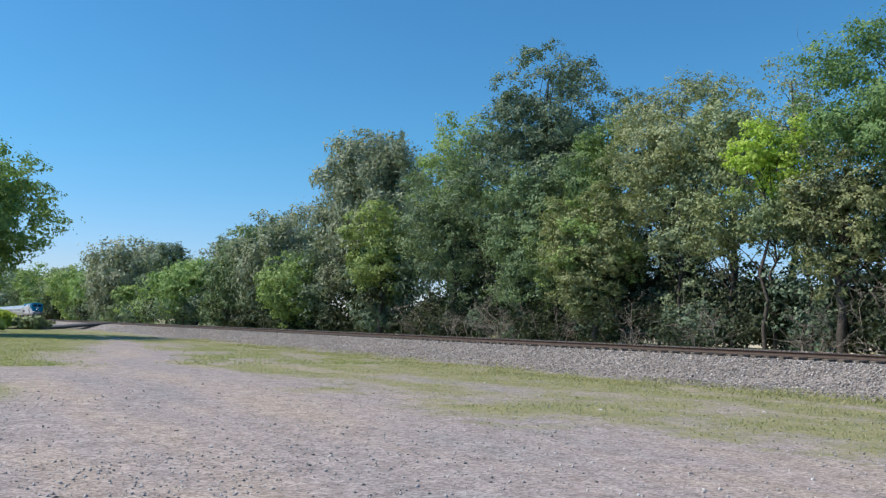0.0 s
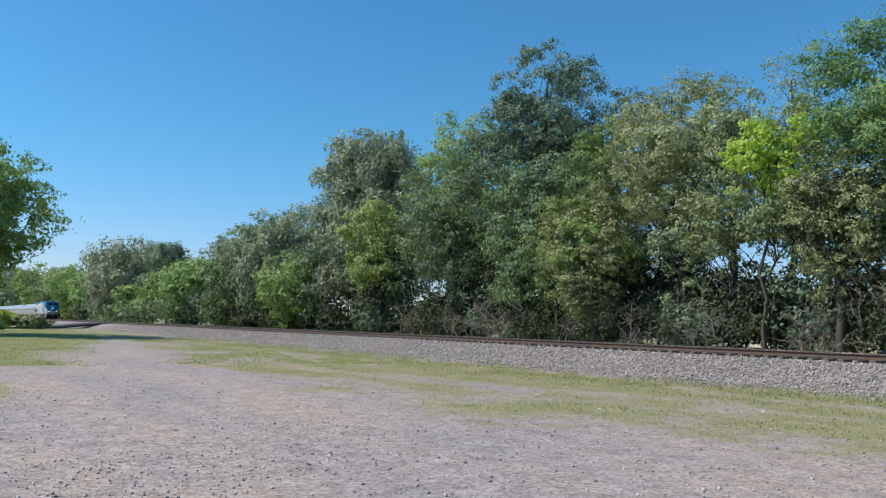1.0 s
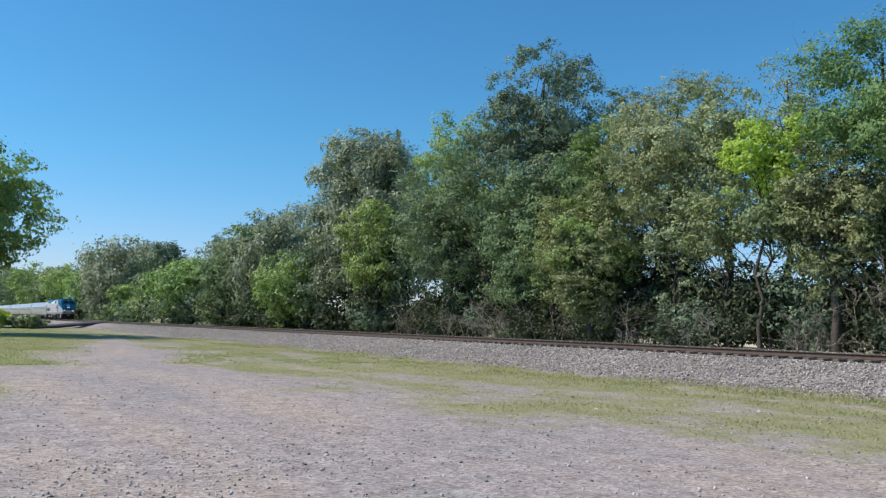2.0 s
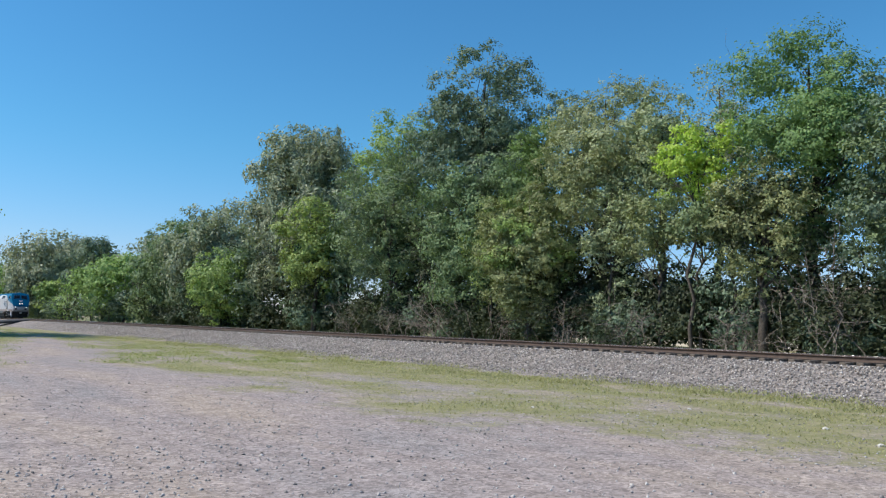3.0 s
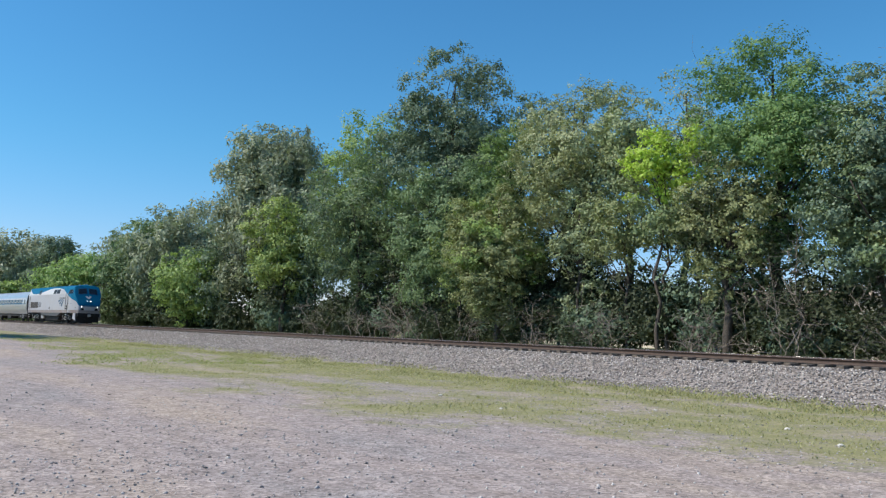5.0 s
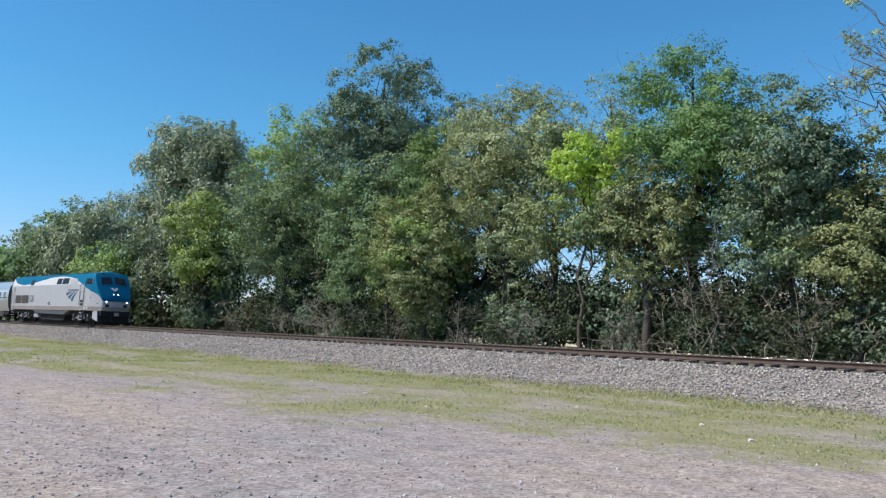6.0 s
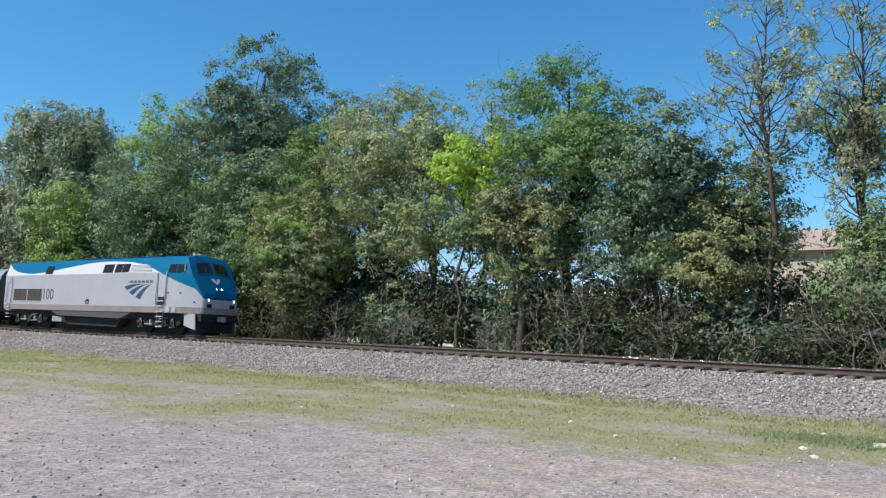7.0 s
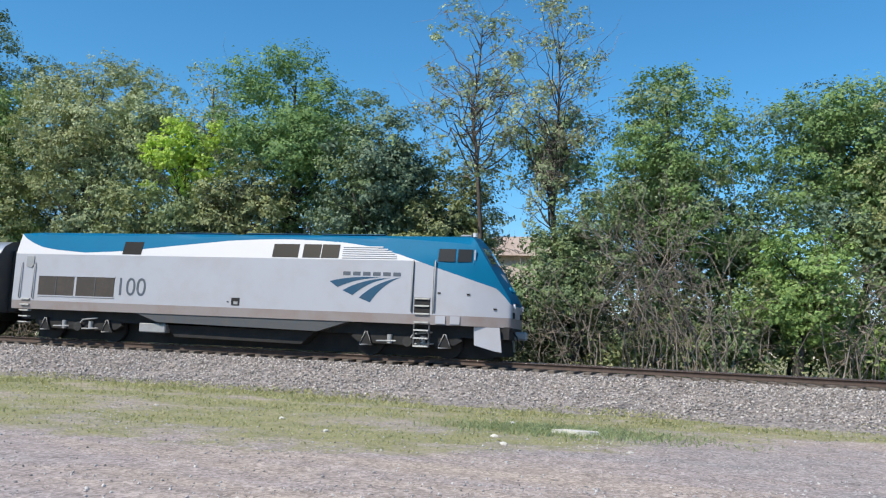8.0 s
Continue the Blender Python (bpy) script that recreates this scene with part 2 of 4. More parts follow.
def box(bm, x0, x1, y0, y1, z0, z1, bevel=0.0):
    made = bmesh.ops.create_cube(bm, size=1.0)["verts"]
    for v in made:
        v.co = Vector((x0 + (v.co.x + 0.5) * (x1 - x0), y0 + (v.co.y + 0.5) * (y1 - y0), z0 + (v.co.z + 0.5) * (z1 - z0)))
    if bevel:
        edges = {e for v in made for e in v.link_edges}
        bmesh.ops.bevel(bm, geom=list(edges), offset=bevel, segments=1, affect="EDGES")
    return bm


def boxed(x0, x1, y0, y1, z0, z1, bevel=0.0):
    return box(bmesh.new(), x0, x1, y0, y1, z0, z1, bevel)


def prism(bm, outline, y0, y1):
    """An outline in (x, z), drawn out from y0 to y1."""
    a = [bm.verts.new((x, y0, z)) for x, z in outline]
    b = [bm.verts.new((x, y1, z)) for x, z in outline]
    n = len(outline)
    bm.faces.new(a)
    bm.faces.new(b[::-1])
    for i in range(n):
        bm.faces.new((a[i], b[i], b[(i + 1) % n], a[(i + 1) % n]))
    return bm


def disc(bm, centre, radius, depth, axis="Y", seg=20):
    turn = {"X": Matrix.Rotation(radians(90), 4, "Y"), "Y": Matrix.Rotation(radians(90), 4, "X"), "Z": Matrix.Identity(4)}[axis]
    bmesh.ops.create_cone(bm, cap_ends=True, segments=seg, radius1=radius, radius2=radius, depth=depth, matrix=Matrix.Translation(centre) @ turn)
    return bm


def rim(bm, centre, inner, outer, depth, seg=18):
    """A round rim along x, open at both ends."""
    rows = [[bm.verts.new((centre[0] + d, centre[1] + r * math.cos(k * math.tau / seg), centre[2] + r * math.sin(k * math.tau / seg))) for k in range(seg)]
            for d, r in ((0, inner), (depth, inner), (depth, outer), (0, outer))]
    for a, c in zip(rows, rows[1:] + rows[:1]):
        for k in range(seg):
            bm.faces.new((a[k], a[(k + 1) % seg], c[(k + 1) % seg], c[k]))
    return bm


def tubes(paths, sides=5):
    """Tapered tubes along polylines: paths of (points (n, 3), radii (n)). Returns verts and quads."""
    V, F, o = [], [], 0
    ang = np.arange(sides) * 2 * np.pi / sides
    for pts, rad in paths:
        pts, rad = np.asarray(pts, float), np.asarray(rad, float)
        n = len(pts)
        tan = np.gradient(pts, axis=0)
        tan /= np.linalg.norm(tan, axis=1)[:, None] + 1e-9
        ref = np.where(np.abs(tan[:, 2:3]) > 0.9, [[1.0, 0, 0]], [[0, 0, 1.0]])
        a = np.cross(tan, ref)
        a /= np.linalg.norm(a, axis=1)[:, None] + 1e-9
        b = np.cross(tan, a)
        ring = pts[:, None] + rad[:, None, None] * (np.cos(ang)[None, :, None] * a[:, None] + np.sin(ang)[None, :, None] * b[:, None])
        V.append(ring.reshape(-1, 3))
        i, j = np.meshgrid(np.arange(n - 1), np.arange(sides), indexing="ij")
        k = (j + 1) % sides
        F.append(np.stack([o + i * sides + j, o + i * sides + k, o + (i + 1) * sides + k, o + (i + 1) * sides + j], -1).reshape(-1, 4))
        o += n * sides
    return np.concatenate(V), np.concatenate(F)


def leaf_quads(rng, centres, size, up=0.6, droop=0.0, long=1.6, facing=None):
    """One pointed leaf on each centre, turned by chance, facing partly upwards and out of its clump."""
    n = len(centres)
    nrm = rng.normal(size=(n, 3))
    nrm /= np.linalg.norm(nrm, axis=1)[:, None]
    if facing is None:
        nrm[:, 2] = np.abs(nrm[:, 2]) * 0.7 + up
    else:
        nrm = nrm * 0.62 + facing
        nrm[:, 2] += up * 0.5
    nrm /= np.linalg.norm(nrm, axis=1)[:, None]
    d = rng.normal(size=(n, 3))
    d[:, 2] -= droop * 2.0
    d -= (d * nrm).sum(1)[:, None] * nrm
    d /= np.linalg.norm(d, axis=1)[:, None] + 1e-9
    e = np.cross(nrm, d)
    s = size * rng.uniform(0.6, 1.35, size=(n, 1))
    L, Wd = d * s * long * 0.5, e * s * 0.5
    V = np.stack([centres - L * 0.6 - Wd, centres - L * 0.6 + Wd, centres + L], 1).reshape(-1, 3)
    return V, np.arange(n * 3).reshape(-1, 3)


def wander(rng, a, b, n=6, sway=0.08, sag=0.0):
    """A crooked way from a to b."""
    t = np.linspace(0, 1, n)[:, None]
    a, b = np.asarray(a, float), np.asarray(b, float)
    L = np.linalg.norm(b - a)
    p = a + (b - a) * t
    off = rng.normal(size=(n, 3)) * sway * L
    off[0] = off[-1] = 0
    p = p + off * np.sin(np.pi * t)
    p[:, 2] += sag * L * np.sin(np.pi * t[:, 0])
    return p


# ---- plan ----
def bearing_old(x, y):
    """Along the row, the x of the first survey that belongs to a true x at the same depth."""
    az = np.degrees(np.arctan2(-x, y))
    old = np.where(az > 83.8, az, 50.33 + (az - 45.98) / 1.129)
    return np.where(y > 5, -y * np.tan(np.radians(np.clip(old, -80, 89.9))), x)


def surveyed(x, y):
    """True x and scale, at the same depth, of a thing whose x was taken along the first bearings."""
    az = math.degrees(math.atan2(-x, y))
    if y < 5 or az > 83.8:
        return x, 1.06
    true = 45.98 + 1.129 * (az - 50.33)
    return -y * math.tan(radians(true)), 1.144 * math.cos(radians(az)) / math.cos(radians(true))


# ---- ground ----
def smooth01(a):
    a = np.clip(a, 0, 1)
    return a * a * (3 - 2 * a)


def value_noise(x, y, seed=0):
    """Soft noise over the plan, 0 to 1."""
    r = np.random.default_rng(seed)
    tab = r.random((64, 64))
    xi, yi = np.floor(x).astype(int), np.floor(y).astype(int)
    fx, fy = smooth01(x - xi), smooth01(y - yi)
    g = lambda i, j: tab[i % 64, j % 64]
    return (g(xi, yi) * (1 - fx) + g(xi + 1, yi) * fx) * (1 - fy) + (g(xi, yi + 1) * (1 - fx) + g(xi + 1, yi + 1) * fx) * fy


def grass_cover(x, y):
    """How thick the grass stands at a place in the plan, 0 to 1."""
    n = value_noise(x / 2.6, y / 1.7, 3) * 0.5 + value_noise(x / 0.8, y / 0.6, 4) * 0.3 + value_noise(x / 0.3, y / 0.25, 5) * 0.2
    x = bearing_old(x, y)
    low = np.interp(x, [-60, -35, -20, -13, -9, -6, -4, -1.5, 1, 6], [13, 8.5, 7.6, 8.8, 10.0, 10.8, 12.4, 14.6, 17.8, 20])
    inner = smooth01((y - low + 0.6 + 3.2 * (n - 0.5)) / 2.6) * smooth01((21.6 - y) / 1.2)
    verge = smooth01((y - np.interp(x, [-60, -20, -8, 2], [15.5, 15.0, 14.6, 17.5])) / 2.2) * smooth01((22.0 - y) / 1.0)
    band = np.maximum(inner * (0.26 + 0.52 * smooth01((n - 0.18) / 0.5)), verge * (0.30 + 0.68 * smooth01((n - 0.28) / 0.35)))
    lane = np.exp(-((y - np.interp(x, [-60, -25, -12, 0], [13.2, 12.6, 13.0, 16])) / 0.9) ** 2)
    band *= 1 - 0.2 * lane * smooth01((0.75 - n) / 0.3)
    left = smooth01((-25.5 - x + 6 * (n - 0.5)) / 6.0) * smooth01((np.interp(x, [-120, -75, -46, -35], [16.5, 15.0, 7.8, 5.2]) - y + 1.0 + 3.0 * (n - 0.5)) / 3.5) * (0.45 + 0.55 * n)
    tuft = np.exp(-((x + 20.5) / 3.0) ** 2 - ((y - 1.2) / 0.9) ** 2) * 0.8
    beyond = smooth01((y - 30.2) / 1.5) * 0.75
    return np.clip(np.maximum.reduce([band, left, tuft, beyond]), 0, 1)


def ground_height(x, y):
    near = 0.05 * (value_noise(x / 4.0, y / 4.0, 8) - 0.5) + 0.02 * (value_noise(x / 0.8, y / 0.8, 9) - 0.5)
    rise = smooth01((y - 20.5) / 8.0) * 0.66
    return near * smooth01((21.5 - y) / 2.0) + rise


xs = np.concatenate([[-2500, -1500, -900, -600, -420, -320, -250, -200, -165, -140], np.arange(-120, -60, 1.5), np.arange(-60, 12, 0.35), np.arange(12, 40, 2.0), [50, 80, 140, 260, 500, 1000, 2500]])
ys = np.concatenate([[-2500, -1000, -400, -150, -60, -25, -12, -6, -3], np.arange(-1.5, 24, 0.35), np.arange(24, 40, 1.5), [45, 60, 90, 150, 300, 700, 2500]])
gx, gy = np.meshgrid(xs, ys, indexing="ij")
gz = ground_height(gx, gy)
i, j = np.meshgrid(np.arange(len(xs) - 1), np.arange(len(ys) - 1), indexing="ij")
q = i * len(ys) + j
me = mesh_np("ground", np.stack([gx, gy, gz], -1).reshape(-1, 3), np.stack([q, q + len(ys), q + len(ys) + 1, q + 1], -1).reshape(-1, 4), GROUND, True)
at = me.attributes.new("cover", "FLOAT", "POINT")
at.data.foreach_set("value", grass_cover(gx, gy).ravel().astype(np.float32))
tagged(put("ground", me), "grey pinkish gravel lot with thin patchy grass", "ground", kind="structure")


# ---- track ----
def rail_profile():
    return [(-0.075, 0.0), (0.075, 0.0), (0.075, 0.012), (0.012, 0.035), (0.010, 0.125), (0.036, 0.135), (0.036, 0.160), (0.028, 0.171), (-0.028, 0.171), (-0.036, 0.160), (-0.036, 0.135), (-0.010, 0.125), (-0.012, 0.035), (-0.075, 0.012)]


def sweep(points, profile):
    """A profile (sideways, up) drawn along points in the plan."""
    pts = np.array(points, float)
    tan = np.gradient(pts, axis=0)
    tan /= np.linalg.norm(tan, axis=1)[:, None]
    side = np.stack([tan[:, 1], -tan[:, 0], 0 * tan[:, 0]], 1)
    V = np.concatenate([p + s * a + np.array([0, 0, b]) for p, s in zip(pts, side) for a, b in profile]).reshape(-1, 3)
    n, k = len(profile), len(pts)
    F = [(r * n + c, r * n + (c + 1) % n, (r + 1) * n + (c + 1) % n, (r + 1) * n + c) for r in range(k - 1) for c in range(n)]
    return V, np.array(F)


track = tagged(new("railway_track"), "single railway track of rusty rails on weathered ties", "railway track", kind="structure")
RAIL_FOOT = RAIL_TOP - 0.171
for side in (-0.753, 0.753):
    line = [(x, TRACK + side, RAIL_FOOT) for x in np.linspace(-900, 120, 60)]
    rail = put("rail", mesh_np("rail", *sweep(line, rail_profile()), RUST), track, "rusty steel rail")
    cap = sweep([(x, y, z + 0.1715) for x, y, z in line], [(-0.029, 0.0), (0.029, 0.0), (0.027, 0.003), (-0.027, 0.003)])
    put("railhead", mesh_np("railhead", *cap, RAILHEAD), rail, "polished running surface")

tie_mesh = bpy.data.meshes.new("tie")
bm = boxed(-0.115, 0.115, -1.32, 1.32, -0.18, 0.0, 0.015)
bm.to_mesh(tie_mesh)
bm.free()
tie_mesh.materials.append(TIE)
rt = random.Random(5)
for k in range(150):
    tie = put("tie", tie_mesh, track)
    tie.matrix_basis = pose(-62 + k * 0.54 + rt.uniform(-0.03, 0.03), TRACK + rt.uniform(-0.07, 0.07), RAIL_FOOT - 0.008, rt.uniform(-0.6, 0.6), 0, rt.uniform(-1.2, 1.2))
bm = bmesh.new()
for k in range(420):
    x = -62.54 - k * 0.54
    box(bm, x - 0.11, x + 0.11, TRACK - 1.3 + rt.uniform(-0.06, 0.06), TRACK + 1.3, RAIL_FOOT - 0.18, RAIL_FOOT - 0.008)
tagged(part("far_ties", bm, TIE, track), kind="stuff")

# a road climbs over the track far down the line
road_line = [(-146, 38, 0.75), (-138, 29, 1.0), (-134.5, 25.6, 1.03), (-130, 21.0, 0.72), (-125, 17.0, 0.40), (-119, 12.0, 0.14), (-110, 5.0, 0.04), (-98, -8.0, 0.03), (-80, -40.0, 0.03)]
tagged(put("road", mesh_np("road", *sweep([(x, y, z - 0.04) for x, y, z in road_line], [(-1.6, -0.25), (1.6, -0.25), (1.5, 0.03), (0.0, 0.05), (-1.5, 0.03)]), ASPHALT)), "dark asphalt road humped over the track", "road", kind="structure")

# ballast bed: a long low bank, stones on its near shoulder
bed_prof = [(20.35, -0.032), (21.6, 0.148), (22.8, 0.403), (24.0, 0.700), (24.75, 0.800), (25.2, 0.825), (25.45, 0.850), (27.9, 0.850), (28.5, 0.827), (30.2, 0.583), (31.5, 0.424)]


def bed_height(y):
    return np.interp(y, [p[0] for p in bed_prof], [p[1] for p in bed_prof])


bx = np.concatenate([[-900, -600, -400, -300], np.arange(-220, -60, 2.0), np.arange(-60, 12, 0.25), np.arange(12, 60, 3.0), [90, 120]])
by = np.concatenate([np.arange(20.2, 25.3, 0.17), [25.8, 26.5, 27.3, 27.9, 28.5, 29.3, 30.2, 31.5]])
gx, gy = np.meshgrid(bx, by, indexing="ij")
foot = (value_noise(gx / 2.5, gy * 0 + 3.3, 12) - 0.5) * 0.9
gz = bed_height(gy + foot * smooth01((24.5 - gy) / 2.0)) + (value_noise(gx / 0.16, gy / 0.16, 13) - 0.5) * 0.05 - 0.01
i, j = np.meshgrid(np.arange(len(bx) - 1), np.arange(len(by) - 1), indexing="ij")
q = i * len(by) + j
tagged(put("ballast_bed", mesh_np("ballast_bed", np.stack([gx, gy, gz], -1).reshape(-1, 3), np.stack([q, q + len(by), q + len(by) + 1, q + 1], -1).reshape(-1, 4), BED, True)),
       "sloping grey ballast bank under the track", "ballast", kind="structure")


def stones(rng, x, y, z, size):
    """Rough eight-sided stones."""
    n = len(x)
    octa = np.array([(1, 0, 0), (-1, 0, 0), (0, 1, 0), (0, -1, 0), (0, 0, 1), (0, 0, -1)], float)
    tri = np.array([(0, 2, 4), (2, 1, 4), (1, 3, 4), (3, 0, 4), (2, 0, 5), (1, 2, 5), (3, 1, 5), (0, 3, 5)])
    s = size[:, None, None] * rng.uniform(0.55, 1.3, (n, 6, 1)) * np.array([1, 1, 0.7])
    a, t = rng.uniform(0, 6.28, n), rng.normal(0, 0.5, n)
    v = octa[None] * s + rng.normal(0, 0.22, (n, 6, 3)) * size[:, None, None]
    ca, sa, ct, st = np.cos(a)[:, None], np.sin(a)[:, None], np.cos(t)[:, None], np.sin(t)[:, None]
    v = np.stack([v[..., 0], v[..., 1] * ct - v[..., 2] * st, v[..., 1] * st + v[..., 2] * ct], -1)
    v = np.stack([v[..., 0] * ca - v[..., 1] * sa, v[..., 0] * sa + v[..., 1] * ca, v[..., 2]], -1)
    v += np.stack([x, y, z], -1)[:, None]
    return v.reshape(-1, 3), (tri[None] + 6 * np.arange(n)[:, None, None]).reshape(-1, 3)


rng = np.random.default_rng(21)
n = 43000
x = -120 + 130 * rng.random(n) ** 0.55
y = 20.6 + 4.55 * rng.random(n) ** 0.8
keep = rng.random(n) < smooth01((y - 20.4) / 1.3) + 0.12
x, y = x[keep], y[keep]
off = (value_noise(x / 2.5, y * 0 + 3.3, 12) - 0.5) * 0.9 * smooth01((24.5 - y) / 2.0)
z = bed_height(y + off) + rng.uniform(-0.005, 0.025, len(x))
tagged(put("ballast_stones", mesh_np("ballast_stones", *stones(rng, x, y, z, rng.uniform(0.022, 0.05, len(x))), STONE)), "loose crushed grey ballast stones", "ballast", kind="stuff")
n = 42000
d, a = 4.8 + 22 * rng.random(n) ** 1.9, np.radians(rng.uniform(70, 184, n))
x, y = d * np.cos(a), d * np.sin(a)
keep = (y > -0.5) & (y < 20.5) & (rng.random(n) < 0.35 + 0.65 * smooth01((value_noise(x / 1.8, y / 1.8, 30) - 0.35) / 0.3))
x, y = x[keep], y[keep]
sz = 0.006 + 0.022 * rng.random(len(x)) ** 3.2
tagged(put("lot_stones", mesh_np("lot_stones", *stones(rng, x, y, ground_height(x, y) + sz * 0.2, sz), PEBBLE)), "scattered grey stones on the lot", "gravel", kind="stuff")


def blades(rng, x, y, z, height, width):
    n = len(x)
    a = rng.uniform(0, 6.28, n)
    lean = rng.normal(0, 0.9, (n, 2)) * height[:, None]
    w = np.stack([np.cos(a), np.sin(a), 0 * a], -1) * width[:, None]
    p = np.stack([x, y, z - 0.01], -1)
    top = p + np.stack([lean[:, 0], lean[:, 1], height], -1)
    mid = p + np.stack([lean[:, 0] * 0.3, lean[:, 1] * 0.3, height * 0.6], -1)
    V = np.stack([p - w, p + w, mid + w * 0.7, top, mid - w * 0.7], 1).reshape(-1, 3)
    k = 5 * np.arange(n)[:, None]
    return V, np.concatenate([k + [0, 1, 2], k + [0, 2, 4], k + [4, 2, 3]])


n = 260000
x, y = -75 + 82 * rng.random(n) ** 0.7, 0.3 + 21.6 * rng.random(n)
c = grass_cover(x, y)
keep = rng.random(n) < np.clip(c - 0.12, 0, 1) ** 1.3 * 0.9
x, y, c = x[keep], y[keep], c[keep]
tall = np.where((y > 18.5) & (y < 21.8), 0.050, 0.032) * (0.5 + c) * rng.uniform(0.5, 1.5, len(x))
tagged(put("verge_grass", mesh_np("verge_grass", *blades(rng, x, y, np.maximum(ground_height(x, y), bed_height(y)), tall, 0.007 + 0.12 * tall), BLADE)), "thin yellowish green grass beside the ballast", "grass", kind="stuff")
n = 5200
x, y = rng.normal(surveyed(-4.2, 15.9)[0], 1.2, n), rng.normal(15.9, 0.55, n)
tagged(put("lush_grass", mesh_np("lush_grass", *blades(rng, x, y, ground_height(x, y), rng.uniform(0.03, 0.12, n), np.full(n, 0.010)), BLADE_LUSH)), "taller bluish green grass round a pale slab", "grass", kind="stuff")
n = 75000
x = -30 - 114 * rng.random(n) ** 1.4
y = 0 + 17 * rng.random(n)
keep = rng.random(n) < grass_cover(x, y) ** 1.5
x, y = x[keep], y[keep]
tagged(put("meadow_grass", mesh_np("meadow_grass", *blades(rng, x, y, ground_height(x, y), rng.uniform(0.025, 0.07, len(x)), np.full(len(x), 0.02)), BLADE_MEADOW)), "bright green grass round the roadside trees", "grass", kind="stuff")


# weeds cover the bright ground here; shade is painted into their green
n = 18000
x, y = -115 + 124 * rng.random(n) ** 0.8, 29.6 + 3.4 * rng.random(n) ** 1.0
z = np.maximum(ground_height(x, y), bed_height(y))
tagged(put("trackside_weeds", mesh_np("trackside_weeds", *blades(rng, x, y, z, rng.uniform(0.08, 0.5, n) * smooth01((y - 29.2) / 1.5), np.full(n, 0.03)), LEAF["under"])), "green weeds along the foot of the trees, darkened as if shaded", "weeds", kind="stuff")


# ---- trees ----
def tree(name, label, x, y, height, radius, low, leaf, seed, clumps=90, per=150, size=0.16, clump=0.95, base_z=None, trunk=0.2, lean=0.0,
         fill=0.55, droop=0.0, up=0.35, gaps=0.20, limbs=40, fork=0.3, squash=0.65, category="tree", kind="", second=None, long=1.6, top=1.14, bare=0):
    """A tree: tapered trunk with crooked limbs, and a crown of leaf clumps between low and height. top: how wide the crown's upper part is."""
    r = np.random.default_rng(seed)
    clumps, per = int(clumps * 1.75), int(per * (1.75 if x > -52 else 1.4) * (0.72 if name in ("thicket_tree", "undergrowth_shrub", "far_tree", "background_tree") else 0.94))
    x, scale = surveyed(x, y)
    height, low, radius, clump = EYE + (height - 1.55) * scale, max(0.1, EYE + (low - 1.55) * scale), radius * scale, clump * scale
    thing = tagged(new(name), label, category, kind=kind)
    thing.location = (x, y, float(ground_height(np.array([x]), np.array([y]))[0]) - 0.05 if base_z is None else base_z)
    mid, half = (low + height) / 2, (height - low) / 2
    # uneven hull: a few lobes push the crown out or in
    lobes = r.normal(size=(9, 3))
    lobes /= np.linalg.norm(lobes, axis=1)[:, None]
    push = r.uniform(-gaps * 1.3, gaps, 9)
    d = r.normal(size=(clumps, 3))
    d /= np.linalg.norm(d, axis=1)[:, None]
    hull = np.clip(1 + (np.exp(-6 * (1 - d @ lobes.T)) * push).sum(1), 0.62, 1.22)
    rad = hull * r.random(clumps) ** fill
    c = d * rad[:, None]
    taper = np.where(c[:, 2] > 0, 1 + (top - 1) * np.abs(c[:, 2]), 1.0)
    c = np.stack([c[:, 0] * radius * taper + lean * (c[:, 2] + 1) * half, c[:, 1] * radius * taper * 0.85, mid + c[:, 2] * half], 1)
    # trunk and limbs
    tip = np.array([lean * half * 1.7, 0, low + (height - low) * 0.82])
    stem = wander(r, (0, 0, 0), tip, 9, 0.012)
    paths = [(stem, trunk * np.linspace(1.25, 0.12, 9) ** 0.9)]
    order = r.permutation(clumps)[:limbs]
    for k in order:
        out = np.hypot(c[k, 0], c[k, 1])
        z = max(c[k, 2] - out * r.uniform(0.5, 1.3) - 0.3, height * (fork + r.uniform(0, 0.2)))
        f = float(np.clip(z / tip[2], 0.05, 0.97))
        s = stem[int(f * 8)] + (stem[min(int(f * 8) + 1, 8)] - stem[int(f * 8)]) * (f * 8 % 1)
        paths.append((wander(r, s, c[k], 6, 0.07, 0.06), (0.02 + trunk * 0.36 * (1.05 - f) * min(1.0, out / radius + 0.3)) * np.linspace(1.0, 0.18, 6)))
    put("trunk", mesh_np("trunk", *tubes(paths), BARK, True), thing)
    if bare:
        twigs = []
        for k in r.permutation(clumps)[:bare]:
            for _ in range(7):
                e = c[k] + r.normal(size=3) * np.array([0.9, 0.9, 0.8]) * clump * 1.5
                twigs.append((wander(r, c[k] + r.normal(size=3) * 0.15, e, 4, 0.1), np.linspace(0.016, 0.004, 4)))
        tagged(put("dead_branch", mesh_np("dead_branch", *tubes(twigs, 3), DEADWOOD, True), thing, "bare greyish dead twigs"), kind="stuff")
    # leaves: sprays on the outside of each clump, with dark hollows between the clumps and tails where they droop
    cr = clump * (0.55 + 0.7 * r.random(clumps) ** 1.4)
    who = np.repeat(np.arange(clumps), np.maximum(8, (per * (cr / clump) ** 2)).astype(int))
    sprays = 13
    tip_dir = r.normal(size=(clumps, sprays, 3))
    tip_dir[:, :, 2] += 0.35
    tip_dir /= np.linalg.norm(tip_dir, axis=2)[:, :, None]
